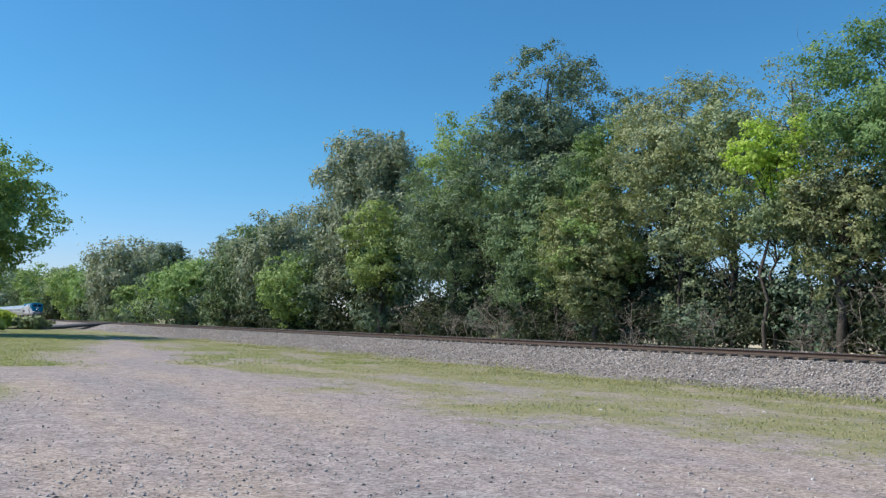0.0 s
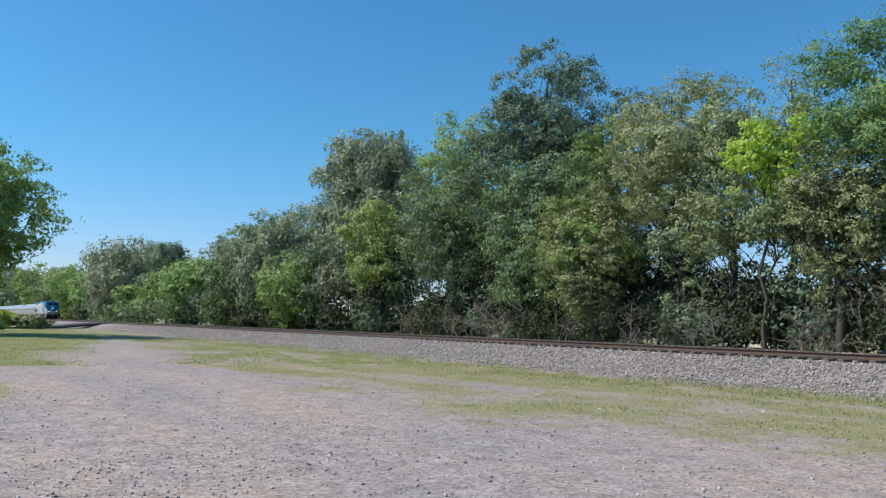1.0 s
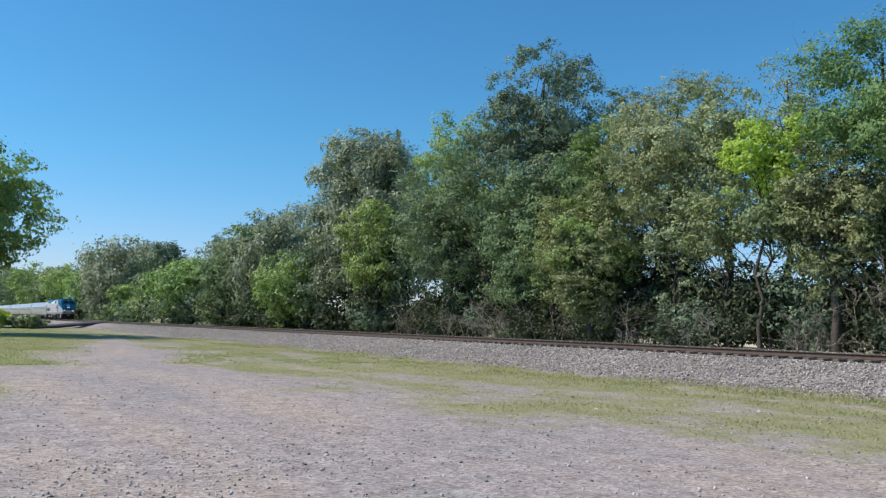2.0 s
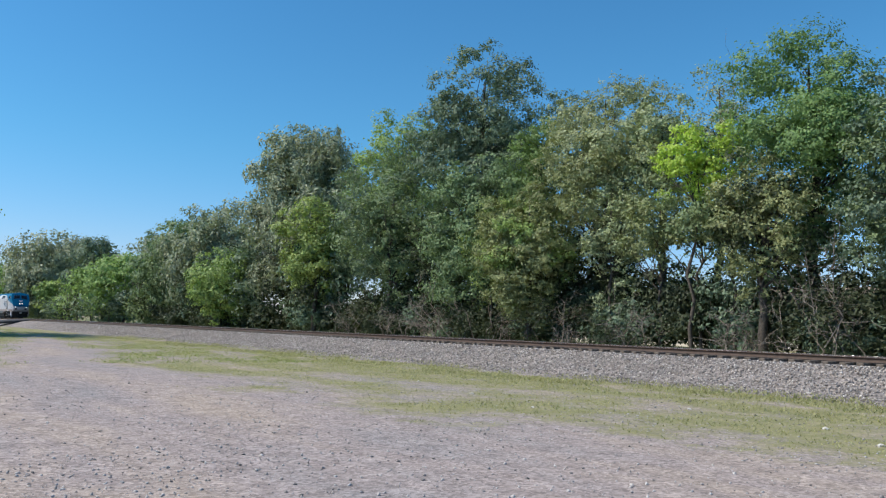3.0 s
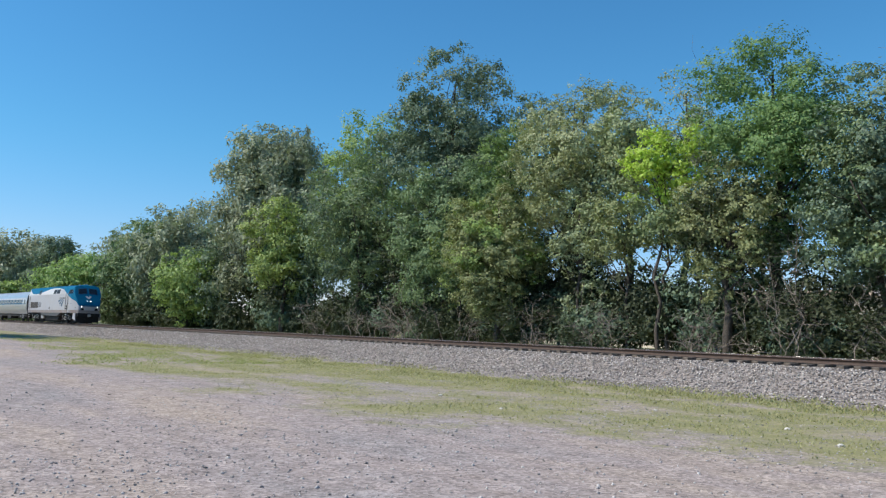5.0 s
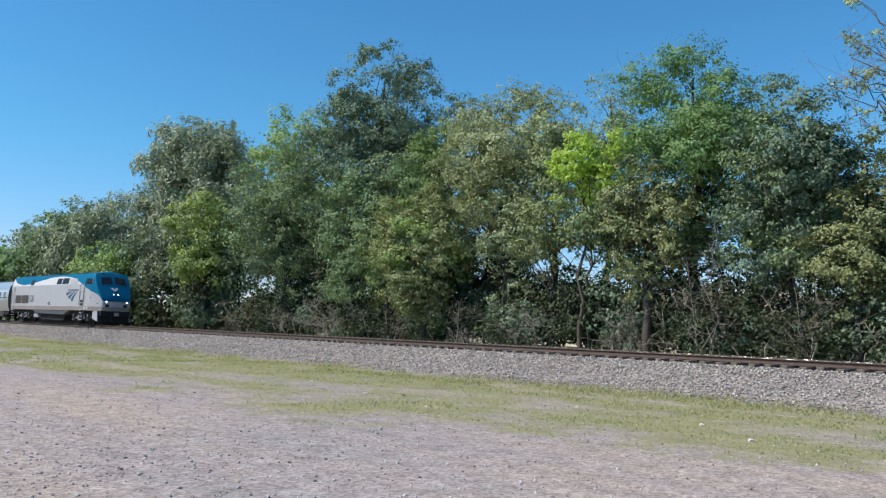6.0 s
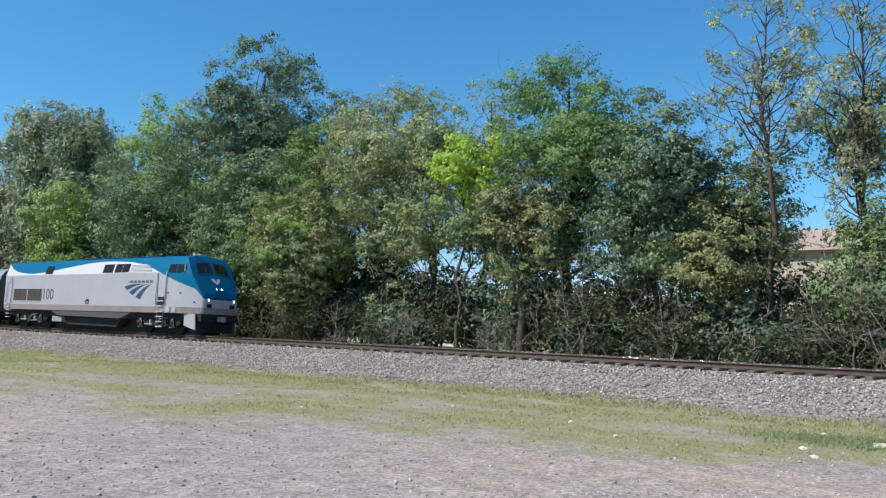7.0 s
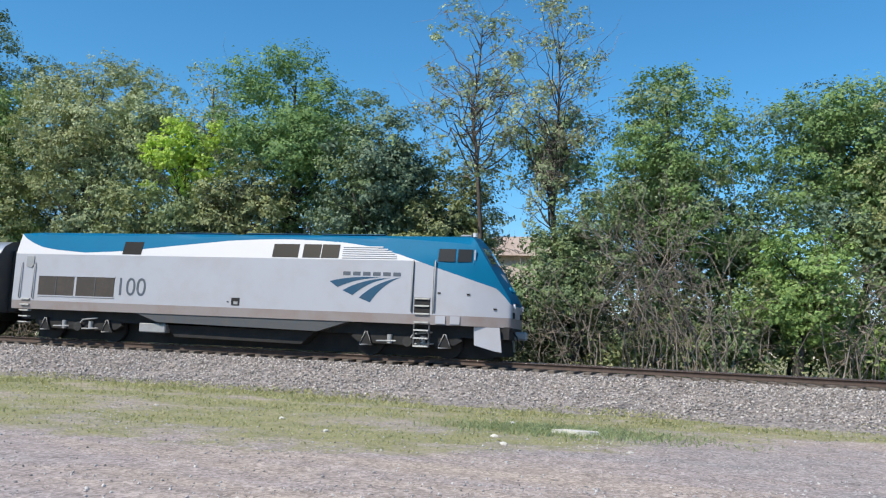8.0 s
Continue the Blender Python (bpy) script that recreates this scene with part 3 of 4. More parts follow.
    reach = 0.55 + 0.5 * r.random((clumps, sprays, 1))
    pick_tip = r.integers(0, sprays, len(who))
    o = r.normal(size=(len(who), 3))
    o /= np.linalg.norm(o, axis=1)[:, None]
    o *= (r.random(len(who)) ** 0.5)[:, None]
    o = (tip_dir * reach)[who, pick_tip] + o * np.where(r.random((len(who), 1)) < 0.85, 0.34, 0.8)
    facing = o / (np.linalg.norm(o, axis=1)[:, None] + 1e-6)
    crown_out = c[who] - np.array([0, 0, mid])
    facing = facing * 0.75 + 0.35 * crown_out / (np.linalg.norm(crown_out, axis=1)[:, None] + 1e-6)
    o *= cr[who][:, None]
    o[:, 2] *= squash
    if droop:
        o[:, 2] -= droop * r.random(len(who)) ** 1.5 * cr[who] * 1.6
    V, F = leaf_quads(r, c[who] + o, size * (0.72 if x > -52 else 0.84), up, droop, long, facing)
    if second:
        pick = r.random(clumps) < 0.25
        m = pick[who]
        for nm, flag, mt in (("crown", ~m, leaf), ("crown", m, second)):
            put(nm, mesh_np(nm, V[np.repeat(flag, 3)], np.arange(flag.sum() * 3).reshape(-1, 3), LEAF[mt]), thing)
    else:
        put("crown", mesh_np("crown", V, F, LEAF[leaf]), thing)
    return thing


def dead_bush(label, x, y, height, spread, seed, stems=16, leaf=None, base_z=0.45):
    """Arching bare stems with forked twigs."""
    r = np.random.default_rng(seed)
    x, scale = surveyed(x, y)
    height, spread = height * scale, spread * scale
    thing = tagged(new("dead_bush"), label, "bush", "bare bushes along the track")
    thing.location = (x, y, base_z)
    lean = r.normal(0, 0.45 * spread)
    for s in range(stems):
        a, out = r.uniform(0, 6.28), spread * r.uniform(0.2, 1.3)
        foot = r.normal(0, 0.55 * spread)
        end = np.array([foot + lean + np.cos(a) * out * 0.8, np.sin(a) * out * 0.6, height * r.uniform(0.3, 1.0) ** 0.8 * r.choice([0.7, 1.0, 1.25])])
        main = wander(r, (foot, r.normal(0, 0.25), 0), end, 7, 0.10, 0.2)
        paths = [(main, np.linspace(0.028, 0.008, 7))]
        for _ in range(r.integers(2, 8)):
            f = r.integers(2, 7)
            e = main[f] + (main[6] - main[2]) * r.uniform(0.1, 0.5) + r.normal(size=3) * np.array([0.5, 0.4, 0.35]) * (0.4 + 0.18 * height)
            w = wander(r, main[f], e, 5, 0.08)
            paths.append((w, np.linspace(0.017, 0.005, 5)))
            for _ in range(3):
                g = r.integers(1, 5)
                paths.append((wander(r, w[g], w[g] + r.normal(size=3) * 0.35, 3, 0.08), np.linspace(0.008, 0.003, 3)))
        put("stem", mesh_np("stem", *tubes(paths, 3), DEADWOOD, True), thing)
    if leaf:
        n = 900 if leaf == "under" else 380
        heart = r.normal(size=(9, 3)) * np.array([spread * 0.75, 0.35, height * 0.26]) + np.array([lean * 0.5, -0.1, height * 0.42])
        c = heart[r.integers(0, 9, n)] + r.normal(size=(n, 3)) * np.array([0.34, 0.3, 0.26])
        c[:, 2] = np.abs(c[:, 2]) + 0.05
        put("leaves", mesh_np("leaves", *leaf_quads(r, c, 0.12), LEAF[leaf]), thing)
    return thing


# the row behind the track: x, y, height, radius, lowest leaves
tree("willow_tree", "tall rounded grey-green willow behind the track", -77, 37.5, 20.8, 7.0, 3.0, "willow", 1, 165, 240, 0.21, 1.6, droop=0.5, long=2.6, fill=0.42, trunk=0.42, top=0.82)
tree("small_tree", "bright green young tree before a willow", -67.5, 33.6, 11.4, 3.3, 2.5, "bright", 2, 70, 190, 0.19, 1.1)
tree("locust_tree", "broad mid-green tree with feathery foliage", -57.0, 34.5, 13.6, 5.4, 1.5, "green", 3, 120, 210, 0.17, 1.25, second="deep")
tree("maple_tree", "light green tree rising behind its neighbours", -63.0, 38.5, 18.2, 4.6, 6.0, "bright", 4, 80, 190, 0.18, 1.2)
tree("oak_tree", "tall dark blue-green tree with an open crown", -50.2, 37.8, 21.4, 6.3, 4.0, "deep", 5, 200, 190, 0.18, 1.2, gaps=0.16, trunk=0.35, top=1.0)
tree("hackberry_tree", "mid-green tree with full foliage to the ground", -46.0, 34.2, 12.2, 4.3, 1.0, "green", 6, 110, 200, 0.17, 1.15)
tree("round_shrub_tree", "rounded olive-green small tree beside the track", -38.8, 32.6, 9.8, 3.0, 0.5, "olive", 7, 95, 240, 0.14, 0.85, second="bright")
tree("maple_tree", "bright green slender tree between taller ones", -41.8, 36.0, 14.6, 3.0, 4.0, "rich", 8, 60, 180, 0.16, 1.0)
tree("poplar_tree", "tall pale olive tree with speckled leaves", -35.9, 35.6, 16.0, 4.2, 4.5, "pale", 9, 130, 190, 0.15, 0.95, second="olive", gaps=0.25)
tree("poplar_tree", "pale olive tree with light gaps in its crown", -31.8, 35.6, 13.8, 2.8, 5.6, "pale", 10, 70, 140, 0.15, 0.9, second="olive", gaps=0.45)
tree("ash_tree", "thin pale tree with sparse leaves and bare top", -28.6, 36.2, 14.8, 2.4, 5.6, "pale", 11, 46, 70, 0.13, 0.8, gaps=0.45, limbs=46, bare=14)
tree("boxelder_tree", "small tree with bright lime-yellow leaves", -28.0, 33.4, 11.0, 2.05, 7.0, "lime", 12, 30, 120, 0.17, 0.66, gaps=0.5, limbs=20, trunk=0.1)
tree("locust_tree", "tall rich green locust with layered feathery foliage", -23.2, 35.4, 14.6, 4.0, 4.8, "rich", 13, 105, 250, 0.14, 1.15, gaps=0.25, squash=0.6, up=0.4, trunk=0.3)
tree("hackberry_tree", "green tree with dense small leaves, some clumps coloured as in shade", -24.2, 33.4, 9.0, 2.3, 2.6, "olive", 14, 60, 170, 0.14, 0.85, second="under")
tree("hackberry_tree", "rounded blue-green tree with full crown", -18.0, 34.6, 11.9, 3.5, 1.8, "deep", 15, 120, 240, 0.15, 0.95, gaps=0.35, second="green")
tree("dying_ash_tree", "half-dead ash with bare twigs and sparse leaves", -13.5, 35.2, 16.2, 3.0, 7.6, "pale", 16, 40, 46, 0.15, 0.5, gaps=0.5, limbs=64, bare=44, lean=-0.02, trunk=0.15, fork=0.5)
tree("dying_ash_tree", "half-dead ash with drooping bare twigs and sparse leaves", -10.2, 35.4, 15.8, 2.9, 4.5, "pale", 17, 52, 52, 0.15, 0.55, gaps=0.4, limbs=80, bare=60, trunk=0.16, droop=0.4, fork=0.3)
tree("locust_tree", "mid-green locust with layered feathery foliage", -5.7, 35.2, 12.1, 3.0, 2.4, "rich", 118, 110, 230, 0.14, 0.95, gaps=0.3, squash=0.6, up=0.4, top=0.85, second="green")
tree("locust_tree", "dark green spreading tree with light gaps", 1.1, 37.4, 11.9, 3.8, 4.6, "rich", 19, 105, 220, 0.15, 1.05, gaps=0.28, squash=0.6, up=0.4, second="deep")
tree("boxelder_tree", "yellow-green tree at the end of the row", 3.3, 35.5, 10.2, 2.8, 2.0, "olive", 20, 80, 190, 0.15, 0.9)
tree("small_tree", "olive-green small tree among trunks", -15.2, 33.6, 7.6, 1.9, 1.2, "olive", 21, 46, 170, 0.14, 0.75)
tree("small_tree", "dark green small tree among trunks", -8.6, 33.4, 7.2, 2.0, 0.8, "green", 22, 60, 190, 0.14, 0.75)
tree("small_tree", "bright yellow-green shrub beside the track", -0.9, 32.8, 5.6, 1.6, 1.0, "bright", 23, 40, 190, 0.14, 0.7)
for k, (x, y, h, w, lo, lf) in enumerate([(-30.4, 34.0, 8.0, 2.0, 3.6, "olive"), (-26.4, 34.4, 8.4, 1.8, 3.4, "green"), (-20.6, 36.8, 8.8, 2.0, 3.0, "green"), (-15.0, 37.8, 8.4, 2.0, 1.6, "deep"),
                                           (-9.4, 37.4, 8.2, 2.0, 1.6, "green"), (-2.4, 36.0, 7.6, 2.0, 2.2, "green"), (-33.6, 33.8, 9.6, 2.0, 2.0, "pale"), (-43.2, 33.4, 9.2, 2.2, 1.5, "bright"), (-28.2, 34.3, 7.6, 2.3, 5.0, "green"), (-16.2, 36.6, 9.6, 2.2, 3.0, "green"), (-14.6, 36.4, 9.8, 1.7, 3.0, "olive"), (-10.4, 36.2, 11.0, 1.6, 7.4, "green")]):
    tree("young_tree", "slender young tree between taller trunks", x, y, h, w, lo, lf, 150 + k, 26, 120, 0.15, 0.8, gaps=0.5, limbs=22, trunk=0.09)
# farther along the track
tree("shrub_tree", "yellow-green bushy tree beside the track", -88.5, 33.5, 8.2, 4.0, 0.6, "bright", 31, 80, 150, 0.24, 1.3)
tree("willow_tree", "rounded grey-green willow in a row", -100, 37, 14.2, 6.2, 1.5, "willow", 32, 100, 170, 0.27, 1.6, droop=0.6, long=2.4)
tree("maple_tree", "dark green tree with an upright crown", -110, 35.2, 13.6, 5.0, 1.0, "green", 33, 90, 160, 0.28, 1.5)
tree("shrub_tree", "bright yellow-green bushy tree", -127, 34.6, 10.2, 7.0, 0.6, "bright", 34, 110, 160, 0.30, 1.7)
tree("maple_tree", "dark green tree in a far row", -150, 36, 12.8, 5.0, 1.0, "deep", 35, 80, 140, 0.34, 1.8)
tree("willow_tree", "large rounded grey-green willow far off", -180, 37, 16.4, 10.0, 1.0, "willow", 36, 120, 150, 0.42, 2.4, droop=0.6, long=2.2)
tree("willow_tree", "grey-green willow behind other trees", -140, 42, 15.0, 6.0, 2.0, "willow", 37, 80, 130, 0.34, 1.8, droop=0.6, long=2.2)
for k, (x, y, h, w, lf) in enumerate([(-210, 35, 12, 8, "bright"), (-232, 35, 12.5, 9, "bright"), (-255, 36, 13.5, 9, "green"), (-285, 36, 15, 10, "bright"), (-320, 37, 16, 12, "green"),
                                      (-360, 38, 18, 13, "deep"), (-410, 38, 20, 15, "deep"), (-470, 38, 22, 17, "deep"), (-540, 36, 24, 19, "deep"), (-200, 44, 14, 8, "deep"), (-165, 35, 8, 5, "bright")]):
    tree("far_tree", "bushy green tree far along the track", x, y, h, w, 0.5, lf, 50 + k, 100, 110, 0.0017 * abs(x) + 0.1, w * 0.24)
# low woods well behind the row
for k in range(19):
    tree("background_tree", "low green tree in woods behind the row", -120 + k * 8.6 + 2.5 * math.sin(k * 2.3), 78 + 7 * math.sin(k * 1.7), 6.4 + 1.2 * math.sin(k * 2.9), 5.2, 0.3, ("deep", "green", "under")[k % 3], 900 + k, 30, 70, 0.36, 1.7, base_z=0.5, limbs=8, trunk=0.12)
# on the near side
tree("roadside_tree", "tall green tree on grass with hanging limbs", -80, 2.1, 16.4, 9.3, 3.4, "bright", 72, 170, 200, 0.25, 1.45, gaps=0.18, trunk=0.3, base_z=0)
for k, (x, y, h, w, lf) in enumerate([(-118, 8.6, 2.0, 2.8, "lime"), (-116, 12.6, 1.5, 2.4, "olive"), (-95, 6.0, 1.4, 2.0, "bright")]):
    tree("roadside_bush" if h < 5 else "roadside_tree", "bright green bush on the roadside grass" if h < 5 else "dark green tree far down the road", x, y, h, w, 0.0, lf, 80 + k, 60, 120, 0.3, w * 0.25, base_z=0, gaps=0.15)

# thicket between the trunks; "under" gives some trees a shade-darkened green
rk = random.Random(4)
x = -116.0
k = 0
while x < 7:
    thin = -34 < x < -25.5 or -22 < x < -19.5 or -14 < x < -9.6 or -3.5 < x < -0.5
    h = rk.uniform(3.8, 4.8) if thin else rk.uniform(6.2, 9.0) + (2.0 if x < -45 else 0)
    tree("thicket_tree", "green bushy young tree in a thicket, often with shade put into its green", x, rk.uniform(34.8, 36.6), h, rk.uniform(1.9, 2.7) * (1.4 if x < -60 else 1), 0.6, (rk.choice(["green", "under", "deep", "under"]) if x < -9 else "green"), 300 + k, 44, 76, 0.20 if x > -60 else 0.25, 0.95 if x > -60 else 1.3, limbs=16, trunk=0.09)
    x += rk.uniform(2.3, 3.4) * (1.4 if x < -60 else 1)
    k += 1

# undergrowth along the foot of the trees, canopy shade painted into most leaf colours
ru = random.Random(9)
x = -112.0
k = 0
while x < 6:
    h = ru.uniform(1.8, 3.8)
    tree("undergrowth_shrub", "leafy shrub under the trees, mostly with shade put into its green", x, ru.uniform(34.2, 36.0), h, ru.uniform(1.4, 2.3), 0.15, ru.choice(["under", "under", "under", "deep"] if x < -8 else ["olive", "green", "bright", "olive"]), 200 + k, 34, 92, 0.19 if x > -60 else 0.24, 0.85, limbs=14, trunk=0.06, category="bush")
    x += ru.uniform(1.25, 2.2) if x > -60 else ru.uniform(2.4, 3.6)
    k += 1
x = -430.0
while x < -112:
    tree("undergrowth_shrub", "green shrub at the foot of a far tree row", x, ru.uniform(32.0, 35.0), ru.uniform(3.0, 6.0), ru.uniform(3.0, 4.4), 0.1, ru.choice(["under", "bright", "green", "deep"]), 600 + k, 26, 60, 0.0012 * abs(x) + 0.16, 1.5, limbs=8, trunk=0.08, category="bush")
    x += ru.uniform(4.0, 6.0) * (1 + (-112 - x) / 250)
    k += 1
# bare bushes; their "under" leaves carry the painted canopy shade too
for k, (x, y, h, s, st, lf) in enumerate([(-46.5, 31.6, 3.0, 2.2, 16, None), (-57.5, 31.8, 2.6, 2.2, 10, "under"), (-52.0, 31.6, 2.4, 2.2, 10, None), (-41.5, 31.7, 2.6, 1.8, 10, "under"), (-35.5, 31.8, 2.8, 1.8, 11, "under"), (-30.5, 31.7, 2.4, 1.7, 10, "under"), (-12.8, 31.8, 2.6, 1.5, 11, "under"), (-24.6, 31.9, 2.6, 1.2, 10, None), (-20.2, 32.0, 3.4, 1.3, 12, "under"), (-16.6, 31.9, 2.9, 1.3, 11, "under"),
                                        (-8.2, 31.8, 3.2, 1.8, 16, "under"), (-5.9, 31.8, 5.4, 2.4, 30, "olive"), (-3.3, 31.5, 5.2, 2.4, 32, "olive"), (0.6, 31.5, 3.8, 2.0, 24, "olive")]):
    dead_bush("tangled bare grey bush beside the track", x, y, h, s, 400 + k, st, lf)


# ---- buildings behind the trees ----
def shed():
    b = tagged(new("warehouse"), "long low cream warehouse behind the trees", "building")
    b.location = (surveyed(-46, 62)[0], 62, 0.5)
    part("wall", boxed(-15, 15, -6, 6, 0, 4.3), CREAM, b)
    part("roof", prism(bmesh.new(), [(-15.4, 4.3), (15.4, 4.3), (15.0, 4.7), (-15.0, 4.7)], -6.4, 6.4), TAN, b)
    for k in range(5):
        part("window", boxed(-12.5 + k * 5.6, -10.5 + k * 5.6, -6.06, -5.9, 1.6, 3.0), GLASS, b)


def house():
    b = tagged(new("house"), "tan house with a low brown shingle roof", "house")
    b.location = (surveyed(-19.5, 60)[0], 60, 0.6)
    part("wall", boxed(-4.8, 5.0, 0, 8, 0, 7.9), TAN, b)
    bm = bmesh.new()
    e = [bm.verts.new(p) for p in ((-5.4, -0.6, 7.9), (5.6, -0.6, 7.9), (5.6, 8.6, 7.9), (-5.4, 8.6, 7.9), (-3.0, 4, 10.0), (3.2, 4, 10.0))]
    for f in ((0, 1, 5, 4), (1, 2, 5), (2, 3, 4, 5), (3, 0, 4), (3, 2, 1, 0)):
        bm.faces.new([e[i] for i in f])
    part("roof", bm, ROOF, b)
    for u in (-3.2, 1.4):
        part("window", boxed(u, u + 1.4, -0.05, 0.1, 4.4, 5.9), GLASS, b)


shed()
house()
rp = random.Random(3)


def broken_slab(x, y, w, d, turn):
    bm = bmesh.new()
    ring = [(math.cos(a) * w * rp.uniform(0.7, 1.1), math.sin(a) * d * rp.uniform(0.6, 1.15)) for a in [k * math.tau / 11 for k in range(11)]]
    low = [bm.verts.new((p * 1.05, q * 1.05, -0.05)) for p, q in ring]
    top = [bm.verts.new((p, q, rp.uniform(0.015, 0.05))) for p, q in ring]
    mid = bm.verts.new((0, 0, 0.05))
    for k in range(11):
        bm.faces.new((low[k], low[(k + 1) % 11], top[(k + 1) % 11], top[k]))
        bm.faces.new((top[k], top[(k + 1) % 11], mid))
    bm.faces.new(low[::-1])
    ob = tagged(part("broken_slab", bm, PALE), "weathered pale concrete slab lying in grass", "slab")
    ob.matrix_basis = pose(surveyed(x, y)[0], y, 0.05, 0, 0, turn)


broken_slab(-3.95, 15.6, 0.47, 0.26, 12)
for x, y, w in ((-26.73, 20.4, 0.10), (-5.0, 14.2, 0.09), (-7.6, 13.2, 0.08), (-5.6, 16.9, 0.10), (-2.6, 13.3, 0.07), (-12.8, 15.2, 0.07), (-17.5, 13.0, 0.08), (-14.2, 12.1, 0.06), (-4.5, 13.2, 0.08), (-22.0, 14.4, 0.07), (-9.5, 14.8, 0.08)):
    x = surveyed(x, y)[0]
    bm = bmesh.new()
    bmesh.ops.create_icosphere(bm, subdivisions=1, radius=w * 0.8)
    for v in bm.verts:
        v.co = Vector((v.co.x * rp.uniform(0.9, 1.4), v.co.y * rp.uniform(0.7, 1.2), v.co.z * rp.uniform(0.35, 0.6)))
    ob = tagged(part("pale_stone", bm, PALE), "single pale stone lying in thin grass", "stone", "pale stones in the grass")
    ob.matrix_basis = pose(x, y, float(np.maximum(ground_height(np.array([x]), np.array([y])), bed_height(np.array([y])))[0]) + w * 0.15)


# ---- train: x forward from the nose, z up from the rail ----
SWOOSH = [(0.56, 1.84), (0.65, 1.93), (0.82, 2.14), (1.05, 2.36), (1.96, 2.64), (3.08, 2.99), (4.3, 3.39), (5.35, 3.66), (6.4, 3.80), (7.5, 3.87), (8.6, 3.90), (9.7, 3.88), (10.8, 3.82), (13.0, 3.60), (15.2, 3.36), (16.8, 3.28),
          (18.2, 3.38), (18.9, 3.50), (19.5, 3.72), (19.9, 3.98)]


def lerp(u, table):
    return float(np.interp(u, [a for a, b in table], [b for a, b in table]))


def half_width(u):
    return lerp(u, [(0.56, 0.98), (0.60, 1.06), (0.66, 1.11), (0.80, 1.17), (1.25, 1.32), (1.9, 1.48), (2.4, 1.52), (30, 1.52)])


def roof_line(u):
    return lerp(u, [(0.56, 1.90), (0.62, 2.02), (0.73, 2.20), (1.76, 3.86), (1.90, 4.02), (2.2, 4.10), (19.6, 4.10), (19.9, 4.02)])


def skin(u, z, side=-1, out=0.0):
    """A point on the locomotive's side, u metres behind the nose."""
    inset = lerp(z, [(3.2, 0.0), (4.0, 0.23), (4.12, 0.72)])
    return Vector((-u, side * (max(half_width(u) - inset, 0.2) + out), z + out * (0.4 if z > 3.2 else 0)))


def skin_panel(corners, thick=0.012, side=-1, lift=0.0):
    """A plate on the side between corners (u, z) that go round."""
    bm = bmesh.new()
    a = [bm.verts.new(skin(u, z, side, lift - 0.01)) for u, z in corners]
    b = [bm.verts.new(skin(u, z, side, lift + thick)) for u, z in corners]
    n = len(corners)
    bm.faces.new(b)
    for i in range(n):
        bm.faces.new((a[i], a[(i + 1) % n], b[(i + 1) % n], b[i]))
    return bm


def rect(u0, u1, z0, z1):
    return [(u1, z0), (u0, z0), (u0, z1), (u1, z1)]


def rod(points, radius, sides=6):
    return mesh_np("rod", *tubes([(points, [radius] * len(points))], sides), GUNMETAL, True)


def loco_shell(thing):
    us = sorted(set([0.56, 0.60, 0.65, 0.70, 0.80, 0.92, 1.08, 1.25, 1.5, 1.76, 1.9, 2.15, 19.6, 19.9] + [round(2.4 + 0.4 * k, 2) for k in range(44)]))
    groups = {"sill": (bmesh.new(), BELT), "side_panel": (bmesh.new(), SILVER), "white_band": (bmesh.new(), WHITE), "blue_shell": (bmesh.new(), BLUE)}
    kinds = ["sill"] + ["side_panel"] * 3 + ["white_band"] * 3 + ["blue_shell"] * 6

    def levels(u):
        zt, b = roof_line(u), lerp(u, SWOOSH)
        m = min(3.2, b, zt)
        bb = min(max(b, m), zt)
        return [1.1, 1.42] + [1.42 + (m - 1.42) * k / 3 for k in (1, 2, 3)] + [m + (bb - m) * k / 3 for k in (1, 2, 3)] + [bb + (zt - bb) * k / 5 for k in range(1, 6)]

    for side in (-1, 1):
        rings = []
        for u in us:
            ring = [skin(u, z, side) for z in levels(u)]
            ring[0].y *= 0.985
            rings.append(ring + [Vector((-u, 0, roof_line(u) + (0.13 if u > 0.61 else 0.05)))])
        for a, b in zip(rings, rings[1:]):
            for j, kind in enumerate(kinds):
                pts = [a[j], b[j], b[j + 1], a[j + 1]]
                if (pts[3] - pts[0]).length + (pts[2] - pts[1]).length > 1e-4:
                    bm = groups[kind][0]
                    pts = [p for k, p in enumerate(pts) if (p - pts[k - 1]).length > 1e-5]
                    if len(pts) > 2:
                        bm.faces.new([bm.verts.new(p) for p in pts])
        for ring in (rings[0], rings[-1]):
            for j, kind in enumerate(kinds):
                p, q = ring[j], ring[j + 1]
                pts = [p, q, Vector((q.x, 0, q.z)), Vector((p.x, 0, p.z))]
                if (q - p).length > 1e-4 and j < len(kinds) - 1:
                    bm = groups[kind][0]
                    bm.faces.new([bm.verts.new(v) for v in pts])
    for name, (bm, m) in groups.items():
        bmesh.ops.remove_doubles(bm, verts=bm.verts, dist=1e-4)
        ob = part(name, bm, m, thing, {"sill": "dusty grey sill band", "side_panel": "silver-grey side", "white_band": "white upper band", "blue_shell": "blue roof, cab and nose"}[name], True)
        ob.data.set_sharp_from_angle(angle=radians(28))


def bezier(a, c, b, n=10):
    return [tuple((1 - t) ** 2 * np.array(a) + 2 * t * (1 - t) * np.array(c) + t * t * np.array(b)) for t in np.linspace(0, 1, n)]


